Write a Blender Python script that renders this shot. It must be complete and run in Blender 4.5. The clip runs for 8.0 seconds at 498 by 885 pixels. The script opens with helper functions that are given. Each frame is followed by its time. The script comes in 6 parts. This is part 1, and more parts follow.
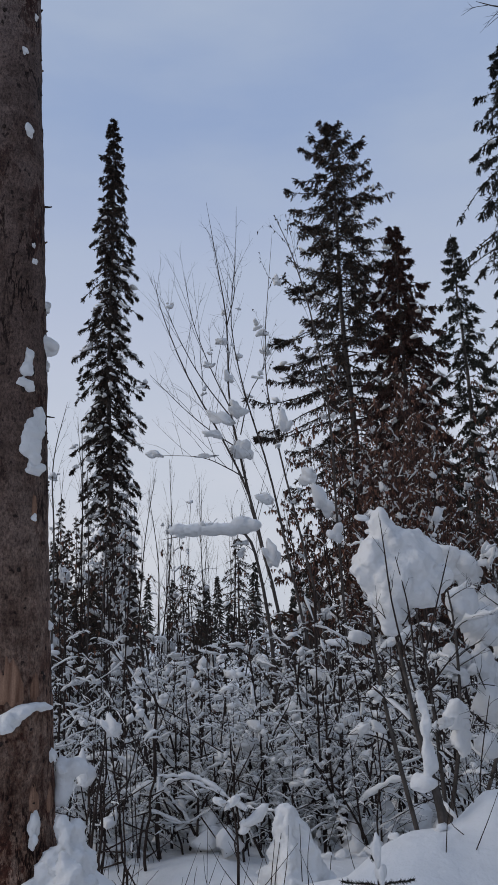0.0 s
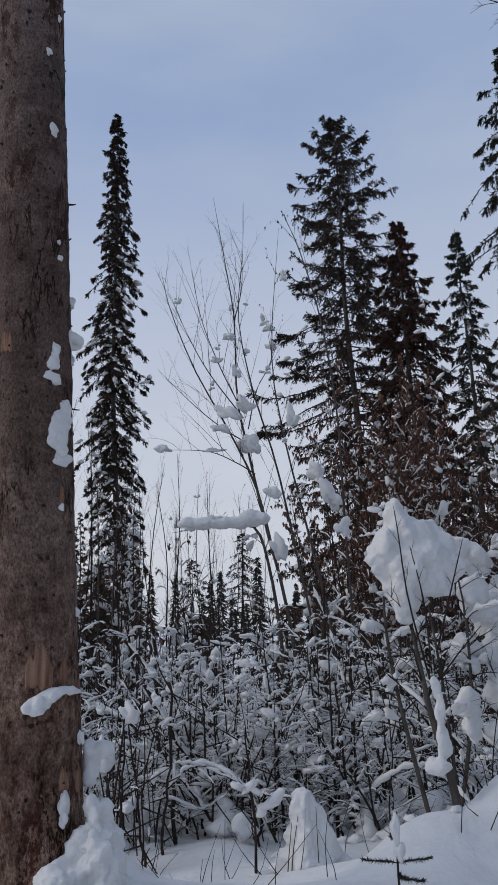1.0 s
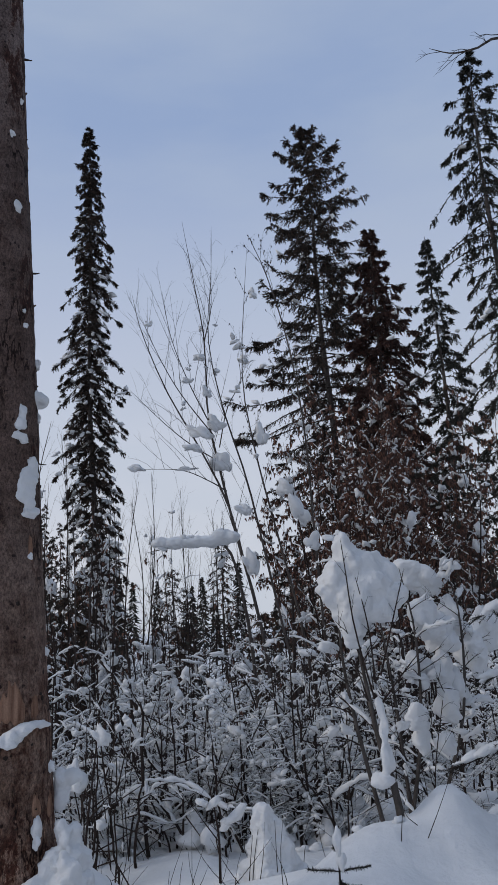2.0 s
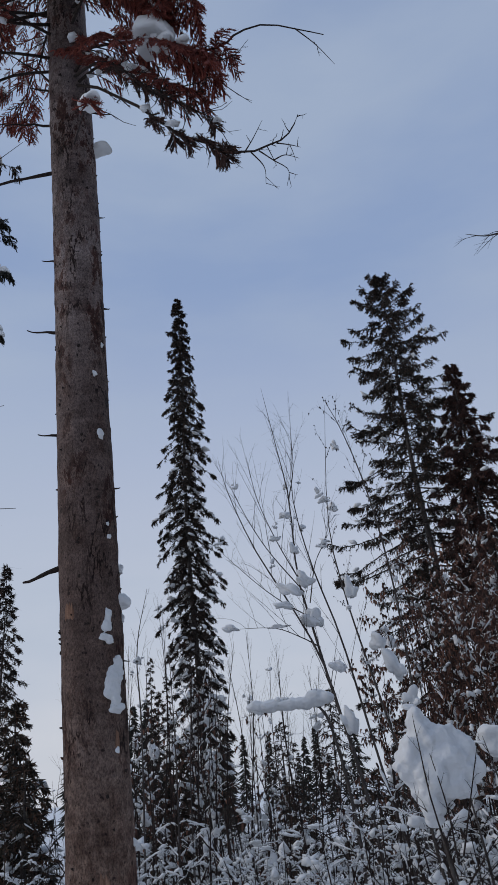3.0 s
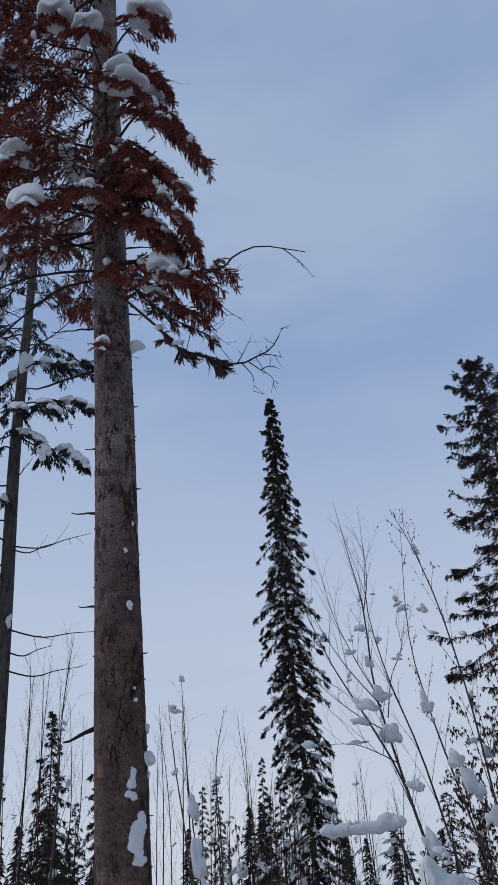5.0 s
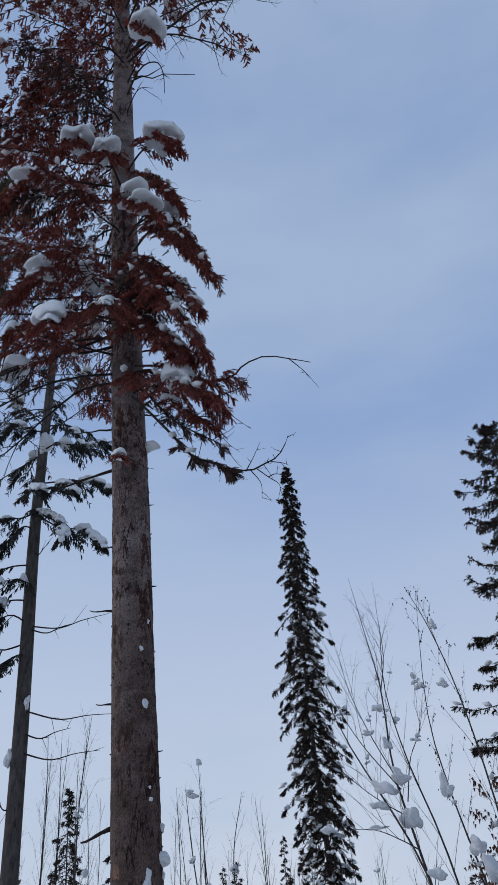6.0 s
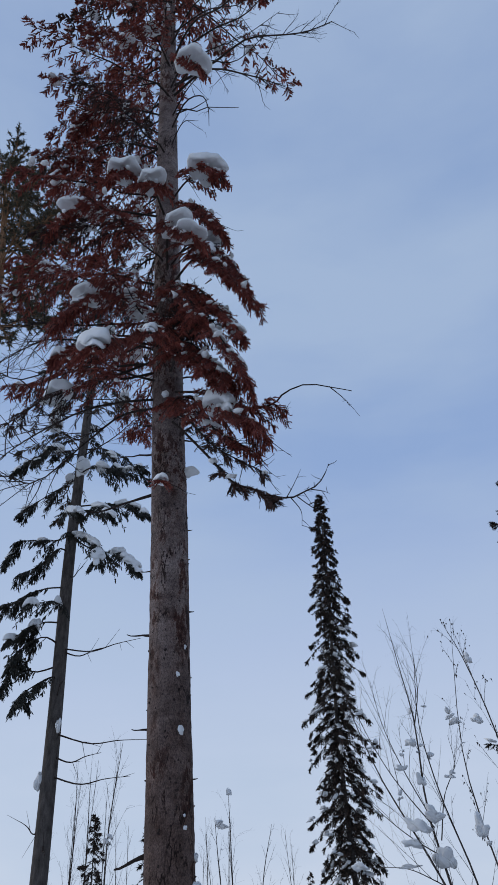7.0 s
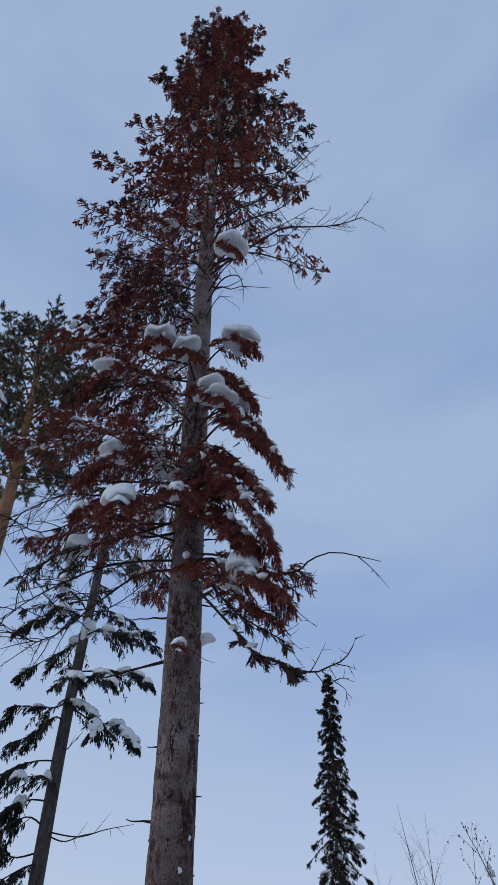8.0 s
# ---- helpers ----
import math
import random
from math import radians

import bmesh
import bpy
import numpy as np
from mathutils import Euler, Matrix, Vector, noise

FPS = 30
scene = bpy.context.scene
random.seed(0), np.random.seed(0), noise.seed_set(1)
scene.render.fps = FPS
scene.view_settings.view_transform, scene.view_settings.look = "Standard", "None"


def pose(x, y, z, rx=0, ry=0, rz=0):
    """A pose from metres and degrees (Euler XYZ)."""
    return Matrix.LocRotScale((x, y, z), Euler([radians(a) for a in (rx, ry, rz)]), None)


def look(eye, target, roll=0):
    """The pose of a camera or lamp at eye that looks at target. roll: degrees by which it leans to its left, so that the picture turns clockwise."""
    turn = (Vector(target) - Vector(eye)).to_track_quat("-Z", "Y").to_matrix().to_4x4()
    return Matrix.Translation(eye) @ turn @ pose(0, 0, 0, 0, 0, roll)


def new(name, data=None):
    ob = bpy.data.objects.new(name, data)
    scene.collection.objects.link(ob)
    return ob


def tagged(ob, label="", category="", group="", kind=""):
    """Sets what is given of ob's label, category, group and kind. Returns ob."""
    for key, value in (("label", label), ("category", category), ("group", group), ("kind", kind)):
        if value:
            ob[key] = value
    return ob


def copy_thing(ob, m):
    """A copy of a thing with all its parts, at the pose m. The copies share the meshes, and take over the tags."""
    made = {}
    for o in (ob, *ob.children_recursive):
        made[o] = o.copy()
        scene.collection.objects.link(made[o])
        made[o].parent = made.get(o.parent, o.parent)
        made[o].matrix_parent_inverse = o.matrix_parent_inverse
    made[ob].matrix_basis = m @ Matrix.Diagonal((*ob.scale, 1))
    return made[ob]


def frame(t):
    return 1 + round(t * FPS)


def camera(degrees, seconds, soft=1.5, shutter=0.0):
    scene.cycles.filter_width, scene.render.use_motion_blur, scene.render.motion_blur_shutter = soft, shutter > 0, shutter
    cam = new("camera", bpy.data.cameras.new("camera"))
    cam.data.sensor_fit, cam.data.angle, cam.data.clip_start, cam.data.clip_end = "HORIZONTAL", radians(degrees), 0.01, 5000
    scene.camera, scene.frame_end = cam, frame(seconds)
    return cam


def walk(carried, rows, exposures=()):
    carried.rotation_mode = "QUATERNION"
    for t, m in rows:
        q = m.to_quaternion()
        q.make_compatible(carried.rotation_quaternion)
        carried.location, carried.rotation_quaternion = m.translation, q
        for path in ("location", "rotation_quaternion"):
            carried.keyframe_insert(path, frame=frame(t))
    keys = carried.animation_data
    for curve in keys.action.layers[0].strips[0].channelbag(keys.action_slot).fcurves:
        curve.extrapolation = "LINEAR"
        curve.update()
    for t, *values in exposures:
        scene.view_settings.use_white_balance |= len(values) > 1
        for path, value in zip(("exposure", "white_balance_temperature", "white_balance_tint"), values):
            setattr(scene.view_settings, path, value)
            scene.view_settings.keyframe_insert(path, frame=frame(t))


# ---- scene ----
cam = camera(35.4, 8.0, soft=1.0)
PATH = [
    (0, (0.034, 0.022, 1.511), (0.067, 1.967, 1.976), -1.7),
    (0.5, (0.012, 0.013, 1.497), (0.046, 1.957, 1.966), -1.8),
    (1, (-0.056, -0.067, 1.474), (-0.029, 1.881, 1.928), -1.7),
    (1.2, (-0.043, -0.123, 1.499), (-0.009, 1.827, 1.942), -1.8),
    (2.3, (0.151, -0.696, 1.632), (0.236, 1.242, 2.122), -3.4),
    (2.5, (0.183, -0.844, 1.643), (0.212, 1.072, 2.215), -3.9),
    (2.7, (0.222, -0.940, 1.712), (0.131, 0.950, 2.359), -3.6),
    (3, (0.36, -1.041, 1.765), (0.216, 0.782, 2.575), -5.0),
    (3.5, (0.658, -1.162, 1.813), (0.426, 0.63, 2.672), -4.1),
    (4, (0.838, -1.352, 1.83), (0.572, 0.411, 2.735), -5.0),
    (4.5, (1.021, -1.583, 1.901), (0.705, 0.156, 2.837), -5.3),
    (5, (1.253, -1.807, 1.957), (0.867, -0.13, 2.976), -4.0),
    (5.2, (1.308, -1.896, 1.97), (0.91, -0.235, 3.012), -4.0),
    (6.3, (1.476, -2.256, 2.064), (1.078, -0.7, 3.255), -4.1),
    (6.5, (1.496, -2.267, 2.072), (1.073, -0.727, 3.275), -3.3),
    (6.8, (1.410, -2.225, 2.085), (0.954, -0.701, 3.297), -2.0),
    (7, (1.38, -2.24, 2.035), (0.917, -0.72, 3.25), -1.4),
    (7.5, (1.296, -2.129, 2.004), (0.835, -0.609, 3.219), 1.3),
    (7.6, (1.28, -2.13, 2.005), (0.815, -0.615, 3.225), 1.5),
    (7.8, (1.230, -2.110, 2.085), (0.791, -0.737, 3.472), 2.2),
    (7.9, (1.22, -2.13, 2.08), (0.795, -0.858, 3.55), 2.5),
    (8, (1.216, -2.14, 2.09), (0.813, -0.915, 3.619), 2.6),
]
walk(cam, [(t, look(eye, target, roll)) for t, eye, target, roll in PATH],
     [(0, 0.0, 7050, 12), (1.2, 0.0, 7050, 12), (2.5, -0.03, 6850, 11), (3, -0.14, 6780, 11), (4, -0.09, 6620, 10), (5, -0.06, 6500, 10), (6.3, 0.0, 6370, 9), (8, 0.03, 6350, 9)])

# ---- sky and light ----
world = bpy.data.worlds.new("overcast_sky")
scene.world = world
world.use_nodes = True
wt = world.node_tree
wt.nodes.clear()


def wnode(kind, **kw):
    n = wt.nodes.new(kind)
    for k, v in kw.items():
        n.inputs[k].default_value = v
    return n


SUN_EL, SUN_AZ = 34.0, 264.0
sky = wt.nodes.new("ShaderNodeTexSky")
sky.sky_type = "NISHITA"
sky.sun_disc = False
sky.sun_elevation = radians(SUN_EL)
sky.sun_rotation = radians(SUN_AZ)
coord = wt.nodes.new("ShaderNodeTexCoord")
split = wt.nodes.new("ShaderNodeSeparateXYZ")
wt.links.new(coord.outputs["Generated"], split.inputs[0])
ramp = wt.nodes.new("ShaderNodeValToRGB")
els = ramp.color_ramp.elements
els[0].position, els[0].color = 0.0, (0.66, 0.70, 0.79, 1)
els[1].position, els[1].color = 1.0, (0.24, 0.34, 0.57, 1)
for p, c in ((0.22, (0.56, 0.63, 0.77, 1)), (0.42, (0.42, 0.515, 0.72, 1)), (0.58, (0.285, 0.40, 0.65, 1)), (0.75, (0.295, 0.405, 0.63, 1))):
    e = els.new(p)
    e.color = c
wt.links.new(split.outputs["Z"], ramp.inputs[0])
mapping = wt.nodes.new("ShaderNodeMapping")
mapping.inputs["Scale"].default_value = (1.6, 1.6, 5.5)
mapping.inputs["Rotation"].default_value = (0.10, 0.32, 0.4)
wt.links.new(coord.outputs["Generated"], mapping.inputs[0])
veil = wnode("ShaderNodeTexNoise", Scale=1.7, Detail=5.0, Roughness=0.5)
wt.links.new(mapping.outputs[0], veil.inputs["Vector"])
vr = wt.nodes.new("ShaderNodeMapRange")
vr.inputs["From Min"].default_value, vr.inputs["From Max"].default_value = 0.36, 0.68
vr.inputs["To Min"].default_value, vr.inputs["To Max"].default_value = 0.0, 0.55
wt.links.new(veil.outputs["Fac"], vr.inputs["Value"])
cloud = wt.nodes.new("ShaderNodeMix")
cloud.data_type = "RGBA"
cloud.inputs["B"].default_value = (0.44, 0.54, 0.70, 1)
wt.links.new(vr.outputs[0], cloud.inputs["Factor"])
wt.links.new(ramp.outputs[0], cloud.inputs["A"])
gain = wt.nodes.new("ShaderNodeMix")
gain.data_type, gain.blend_type = "RGBA", "MULTIPLY"
gain.inputs["Factor"].default_value = 1.0
gain.inputs["B"].default_value = (10, 10, 10, 1)
wt.links.new(cloud.outputs["Result"], gain.inputs["A"])
both = wt.nodes.new("ShaderNodeMix")
both.data_type = "RGBA"
both.inputs["Factor"].default_value = 0.94
wt.links.new(sky.outputs[0], both.inputs["A"])
wt.links.new(gain.outputs["Result"], both.inputs["B"])
back = wnode("ShaderNodeBackground", Strength=0.1)
wt.links.new(both.outputs["Result"], back.inputs["Color"])
wout = wt.nodes.new("ShaderNodeOutputWorld")
wt.links.new(back.outputs[0], wout.inputs[0])

sun = new("sun", bpy.data.lights.new("sun", "SUN"))
sun.data.energy, sun.data.angle, sun.data.color = 0.75, radians(25), (1.0, 0.95, 0.88)
sun.matrix_world = look((0, 0, 0), (-math.sin(radians(SUN_AZ)), -math.cos(radians(SUN_AZ)), -math.tan(radians(SUN_EL))))

# ---- materials ----


class Mat:
    """A node material with a principled shader and short ways to add textures."""

    def __init__(self, name, rough=0.8, spec=0.25):
        self.m = bpy.data.materials.new(name)
        self.m.use_nodes = True
        self.t = self.m.node_tree
        self.p = self.t.nodes["Principled BSDF"]
        self.p.inputs["Roughness"].default_value = rough
        self.p.inputs["Specular IOR Level"].default_value = spec

    def node(self, kind, **kw):
        n = self.t.nodes.new(kind)
        for k, v in kw.items():
            n.inputs[k].default_value = v
        return n

    def link(self, a, b):
        self.t.links.new(a, b)

    def coords(self, scale=(1, 1, 1)):
        c = self.node("ShaderNodeTexCoord")
        mp = self.node("ShaderNodeMapping")
        mp.inputs["Scale"].default_value = scale
        self.link(c.outputs["Object"], mp.inputs[0])
        return mp.outputs[0]

    def noise(self, vec, scale, detail=4.0, rough=0.55):
        n = self.node("ShaderNodeTexNoise", Scale=scale, Detail=detail, Roughness=rough)
        self.link(vec, n.inputs["Vector"])
        return n.outputs["Fac"]

    def ramp(self, fac, stops):
        r = self.node("ShaderNodeValToRGB")
        e = r.color_ramp.elements
        e[0].position, e[0].color = stops[0][0], (*stops[0][1], 1)
        e[1].position, e[1].color = stops[-1][0], (*stops[-1][1], 1)
        for p, c in stops[1:-1]:
            e.new(p).color = (*c, 1)
        self.link(fac, r.inputs[0])
        return r.outputs[0]

    def mix(self, fac, a, b, kind="MIX"):
        n = self.node("ShaderNodeMix")
        n.data_type, n.blend_type = "RGBA", kind
        for key, v in (("Factor", fac), ("A", a), ("B", b)):
            if isinstance(v, (int, float)):
                n.inputs[key].default_value = v
            elif isinstance(v, tuple):
                n.inputs[key].default_value = (*v, 1)
            else:
                self.link(v, n.inputs[key])
        return n.outputs["Result"]

    def bump(self, height, strength, dist, normal=None):
        b = self.node("ShaderNodeBump", Strength=strength, Distance=dist)
        self.link(height, b.inputs["Height"])
        if normal is not None:
            self.link(normal, b.inputs["Normal"])
        return b.outputs[0]

    def done(self, colour, normal=None):
        if isinstance(colour, tuple):
            self.p.inputs["Base Color"].default_value = (*colour, 1)
        else:
            self.link(colour, self.p.inputs["Base Color"])
        if normal is not None:
            self.link(normal, self.p.inputs["Normal"])
        return self.m


def snow_material():
    m = Mat("snow", 0.65, 0.2)
    v = m.coords()
    fine = m.noise(v, 90, 3)
    soft = m.noise(v, 7, 4)
    col = m.ramp(soft, ((0.3, (0.77, 0.775, 0.775)), (0.7, (0.845, 0.845, 0.84))))
    return m.done(col, m.bump(fine, 0.2, 0.010, m.bump(soft, 0.4, 0.07)))


def main_bark():
    m = Mat("grey_brown_fir_bark", 0.85, 0.2)
    # brown bark at the foot gives way to smoother grey above
    c = m.node("ShaderNodeTexCoord")
    sp = m.node("ShaderNodeSeparateXYZ")
    m.link(c.outputs["Object"], sp.inputs[0])

    def climb(lo, hi, a, b):
        mr = m.node("ShaderNodeMapRange")
        for key, v in (("From Min", lo), ("From Max", hi), ("To Min", a), ("To Max", b)):
            mr.inputs[key].default_value = v
        m.link(sp.outputs["Z"], mr.inputs["Value"])
        return mr.outputs[0]

    big = m.noise(m.coords((1, 1, 0.7)), 3.0, 6, 0.62)
    low = m.ramp(big, ((0.3, (0.085, 0.055, 0.043)), (0.5, (0.180, 0.130, 0.109)), (0.7, (0.265, 0.200, 0.174))))
    high = m.ramp(big, ((0.3, (0.128, 0.096, 0.090)), (0.5, (0.202, 0.160, 0.152)), (0.7, (0.275, 0.229, 0.221))))
    col = m.mix(climb(1.5, 5.5, 0.0, 1.0), low, high)
    # a darker, browner belt of bark above the foot
    col = m.mix(climb(1.6, 2.2, 0.0, 1.0), col, m.mix(climb(3.2, 5.0, 1.0, 0.0), col, m.mix(1.0, col, (0.62, 0.56, 0.54), "MULTIPLY")))
    # lying bands of lighter and darker growth
    band = m.noise(m.coords((1, 1, 4.2)), 4.5, 5, 0.62)
    col = m.mix(0.8, col, m.ramp(band, ((0.30, (0.62, 0.58, 0.56)), (0.48, (0.95, 0.95, 0.95)), (0.68, (1.22, 1.20, 1.18)))), "MULTIPLY")
    # fine speckle
    grain = m.noise(m.coords((1, 1, 0.6)), 100, 6, 0.78)
    col = m.mix(0.75, col, m.ramp(grain, ((0.38, (0.26, 0.22, 0.20)), (0.5, (1.0, 0.99, 0.98)), (0.62, (1.75, 1.70, 1.64)))), "MULTIPLY")
    # upright cracks in patches, with pale lifted lips
    crack = m.noise(m.coords((1, 1, 0.22)), 12, 5, 0.62)
    line = m.ramp(crack, ((0.445, (1, 1, 1)), (0.47, (1.3, 1.26, 1.22)), (0.486, (0.12, 0.08, 0.07)), (0.508, (0.12, 0.08, 0.07)), (0.53, (1, 1, 1))))
    where = m.ramp(m.noise(m.coords((1, 1, 0.35)), 3.4, 4), ((0.50, (0, 0, 0)), (0.56, (0.95, 0.95, 0.95))))
    col = m.mix(where, col, m.mix(1.0, col, line, "MULTIPLY"))
    # ragged dark red-brown scabs edged with pale flakes, thick in some stretches and rare in others
    scab = m.noise(m.coords((1, 1, 0.42)), 15, 7, 0.76)
    field = m.ramp(m.noise(m.coords((1, 1, 0.45)), 2.4, 3), ((0.47, (0, 0, 0)), (0.57, (1, 1, 1))))
    torn = m.ramp(scab, ((0.46, (1, 1, 1)), (0.49, (1.35, 1.30, 1.26)), (0.505, (1, 0.98, 0.96)), (0.52, (0.46, 0.31, 0.27)), (0.59, (0.34, 0.20, 0.17)), (0.66, (0.16, 0.10, 0.09))))
    col = m.mix(field, col, m.mix(1.0, col, torn, "MULTIPLY"))
    # blurred stains
    stain = m.noise(m.coords((1, 1, 0.8)), 6.5, 5, 0.6)
    col = m.mix(0.85, col, m.ramp(stain, ((0.32, (0.72, 0.68, 0.66)), (0.46, (1, 1, 1)), (0.58, (1.05, 1.04, 1.03)), (0.72, (0.70, 0.60, 0.56)))), "MULTIPLY")
    # small dark pits
    pit = m.noise(m.coords((1, 1, 0.75)), 30, 2, 0.5)
    col = m.mix(m.ramp(pit, ((0.66, (0, 0, 0)), (0.71, (0.9, 0.9, 0.9)))), col, (0.022, 0.014, 0.012))
    # rough reddish plates near the foot
    plates = m.noise(m.coords((1, 1, 0.55)), 24, 5, 0.7)
    red = m.mix(1.0, col, m.ramp(plates, ((0.36, (0.30, 0.17, 0.13)), (0.47, (0.85, 0.70, 0.62)), (0.56, (1.10, 1.03, 0.97)), (0.66, (1.6, 1.45, 1.3)))), "MULTIPLY")
    col = m.mix(climb(0.9, 1.9, 1.0, 0.0), col, red)
    n = m.bump(plates, 0.4, 0.012, m.bump(crack, 0.6, 0.02, m.bump(grain, 0.7, 0.008, m.bump(scab, 0.7, 0.016, m.bump(band, 0.4, 0.01)))))
    return m.done(col, n)


def plain_bark(name, a, b, scale=14.0, stretch=0.3):
    m = Mat(name, 0.88, 0.15)
    v = m.coords((1, 1, stretch))
    n1 = m.noise(v, scale, 5, 0.65)
    n2 = m.noise(m.coords(), scale * 4, 3)
    col = m.mix(0.5, m.ramp(n1, ((0.32, a), (0.68, b))), m.ramp(n2, ((0.3, (0.6, 0.6, 0.6)), (0.7, (1.2, 1.2, 1.2)))), "MULTIPLY")
    return m.done(col, m.bump(n1, 0.6, 0.01))


def needle_material(name, stops):
    m = Mat(name, 0.65, 0.2)
    g = m.node("ShaderNodeNewGeometry")
    col = m.ramp(g.outputs["Random Per Island"], stops)
    patch = m.noise(m.coords(), 2.5, 3)
    col = m.mix(0.6, col, m.ramp(patch, ((0.3, (0.6, 0.6, 0.6)), (0.7, (1.3, 1.3, 1.3)))), "MULTIPLY")
    return m.done(col)


SNOW = snow_material()
BARK = main_bark()
BARK_DARK = plain_bark("dark_spruce_bark", (0.050, 0.042, 0.037), (0.135, 0.117, 0.106))
BARK_GREY = plain_bark("grey_brown_sapling_bark", (0.060, 0.050, 0.044), (0.140, 0.118, 0.106), 30)
BARK_PINE = plain_bark("orange_pine_bark", (0.17, 0.085, 0.045), (0.36, 0.20, 0.11), 9)
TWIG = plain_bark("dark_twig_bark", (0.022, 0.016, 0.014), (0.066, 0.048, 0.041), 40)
WOOD = plain_bark("torn_reddish_wood", (0.15, 0.075, 0.05), (0.42, 0.25, 0.17), 38, 0.06)
GREEN = needle_material("dark_green_needles", ((0.0, (0.023, 0.024, 0.020)), (0.6, (0.037, 0.037, 0.029)), (1.0, (0.064, 0.055, 0.042))))
BROWN_GREEN = needle_material("browned_green_needles", ((0.0, (0.032, 0.031, 0.024)), (0.55, (0.066, 0.052, 0.038)), (1.0, (0.15, 0.080, 0.052))))
DARK = needle_material("blackish_brown_green_needles", ((0.0, (0.020, 0.018, 0.014)), (0.6, (0.042, 0.033, 0.025)), (1.0, (0.105, 0.058, 0.041))))
RED = needle_material("rust_red_dead_needles", ((0.0, (0.090, 0.024, 0.019)), (0.5, (0.225, 0.055, 0.041)), (1.0, (0.37, 0.105, 0.072))))
RUST = needle_material("rust_brown_needles", ((0.0, (0.050, 0.031, 0.026)), (0.5, (0.115, 0.060, 0.045)), (1.0, (0.28, 0.135, 0.090))))
DULL = needle_material("dull_brown_needles", ((0.0, (0.032, 0.022, 0.019)), (0.5, (0.066, 0.037, 0.030)), (1.0, (0.13, 0.060, 0.045))))
PINE = needle_material("olive_pine_needles", ((0.0, (0.045, 0.044, 0.028)), (0.6, (0.085, 0.077, 0.047)), (1.0, (0.150, 0.112, 0.070))))

# ---- mesh helpers ----
UP = np.array((0.0, 0.0, 1.0))


def unit(a):
    a = np.asarray(a, float)
    return a / np.maximum(np.linalg.norm(a, axis=-1, keepdims=True), 1e-9)


def ico(level):
    bm = bmesh.new()
    bmesh.ops.create_icosphere(bm, subdivisions=level, radius=1.0)
    bm.verts.index_update()
    v = np.array([x.co[:] for x in bm.verts])
    f = np.array([[y.index for y in x.verts] for x in bm.faces])
    bm.free()
    return v, f


ICO = {k: ico(k) for k in (1, 2, 3, 4)}


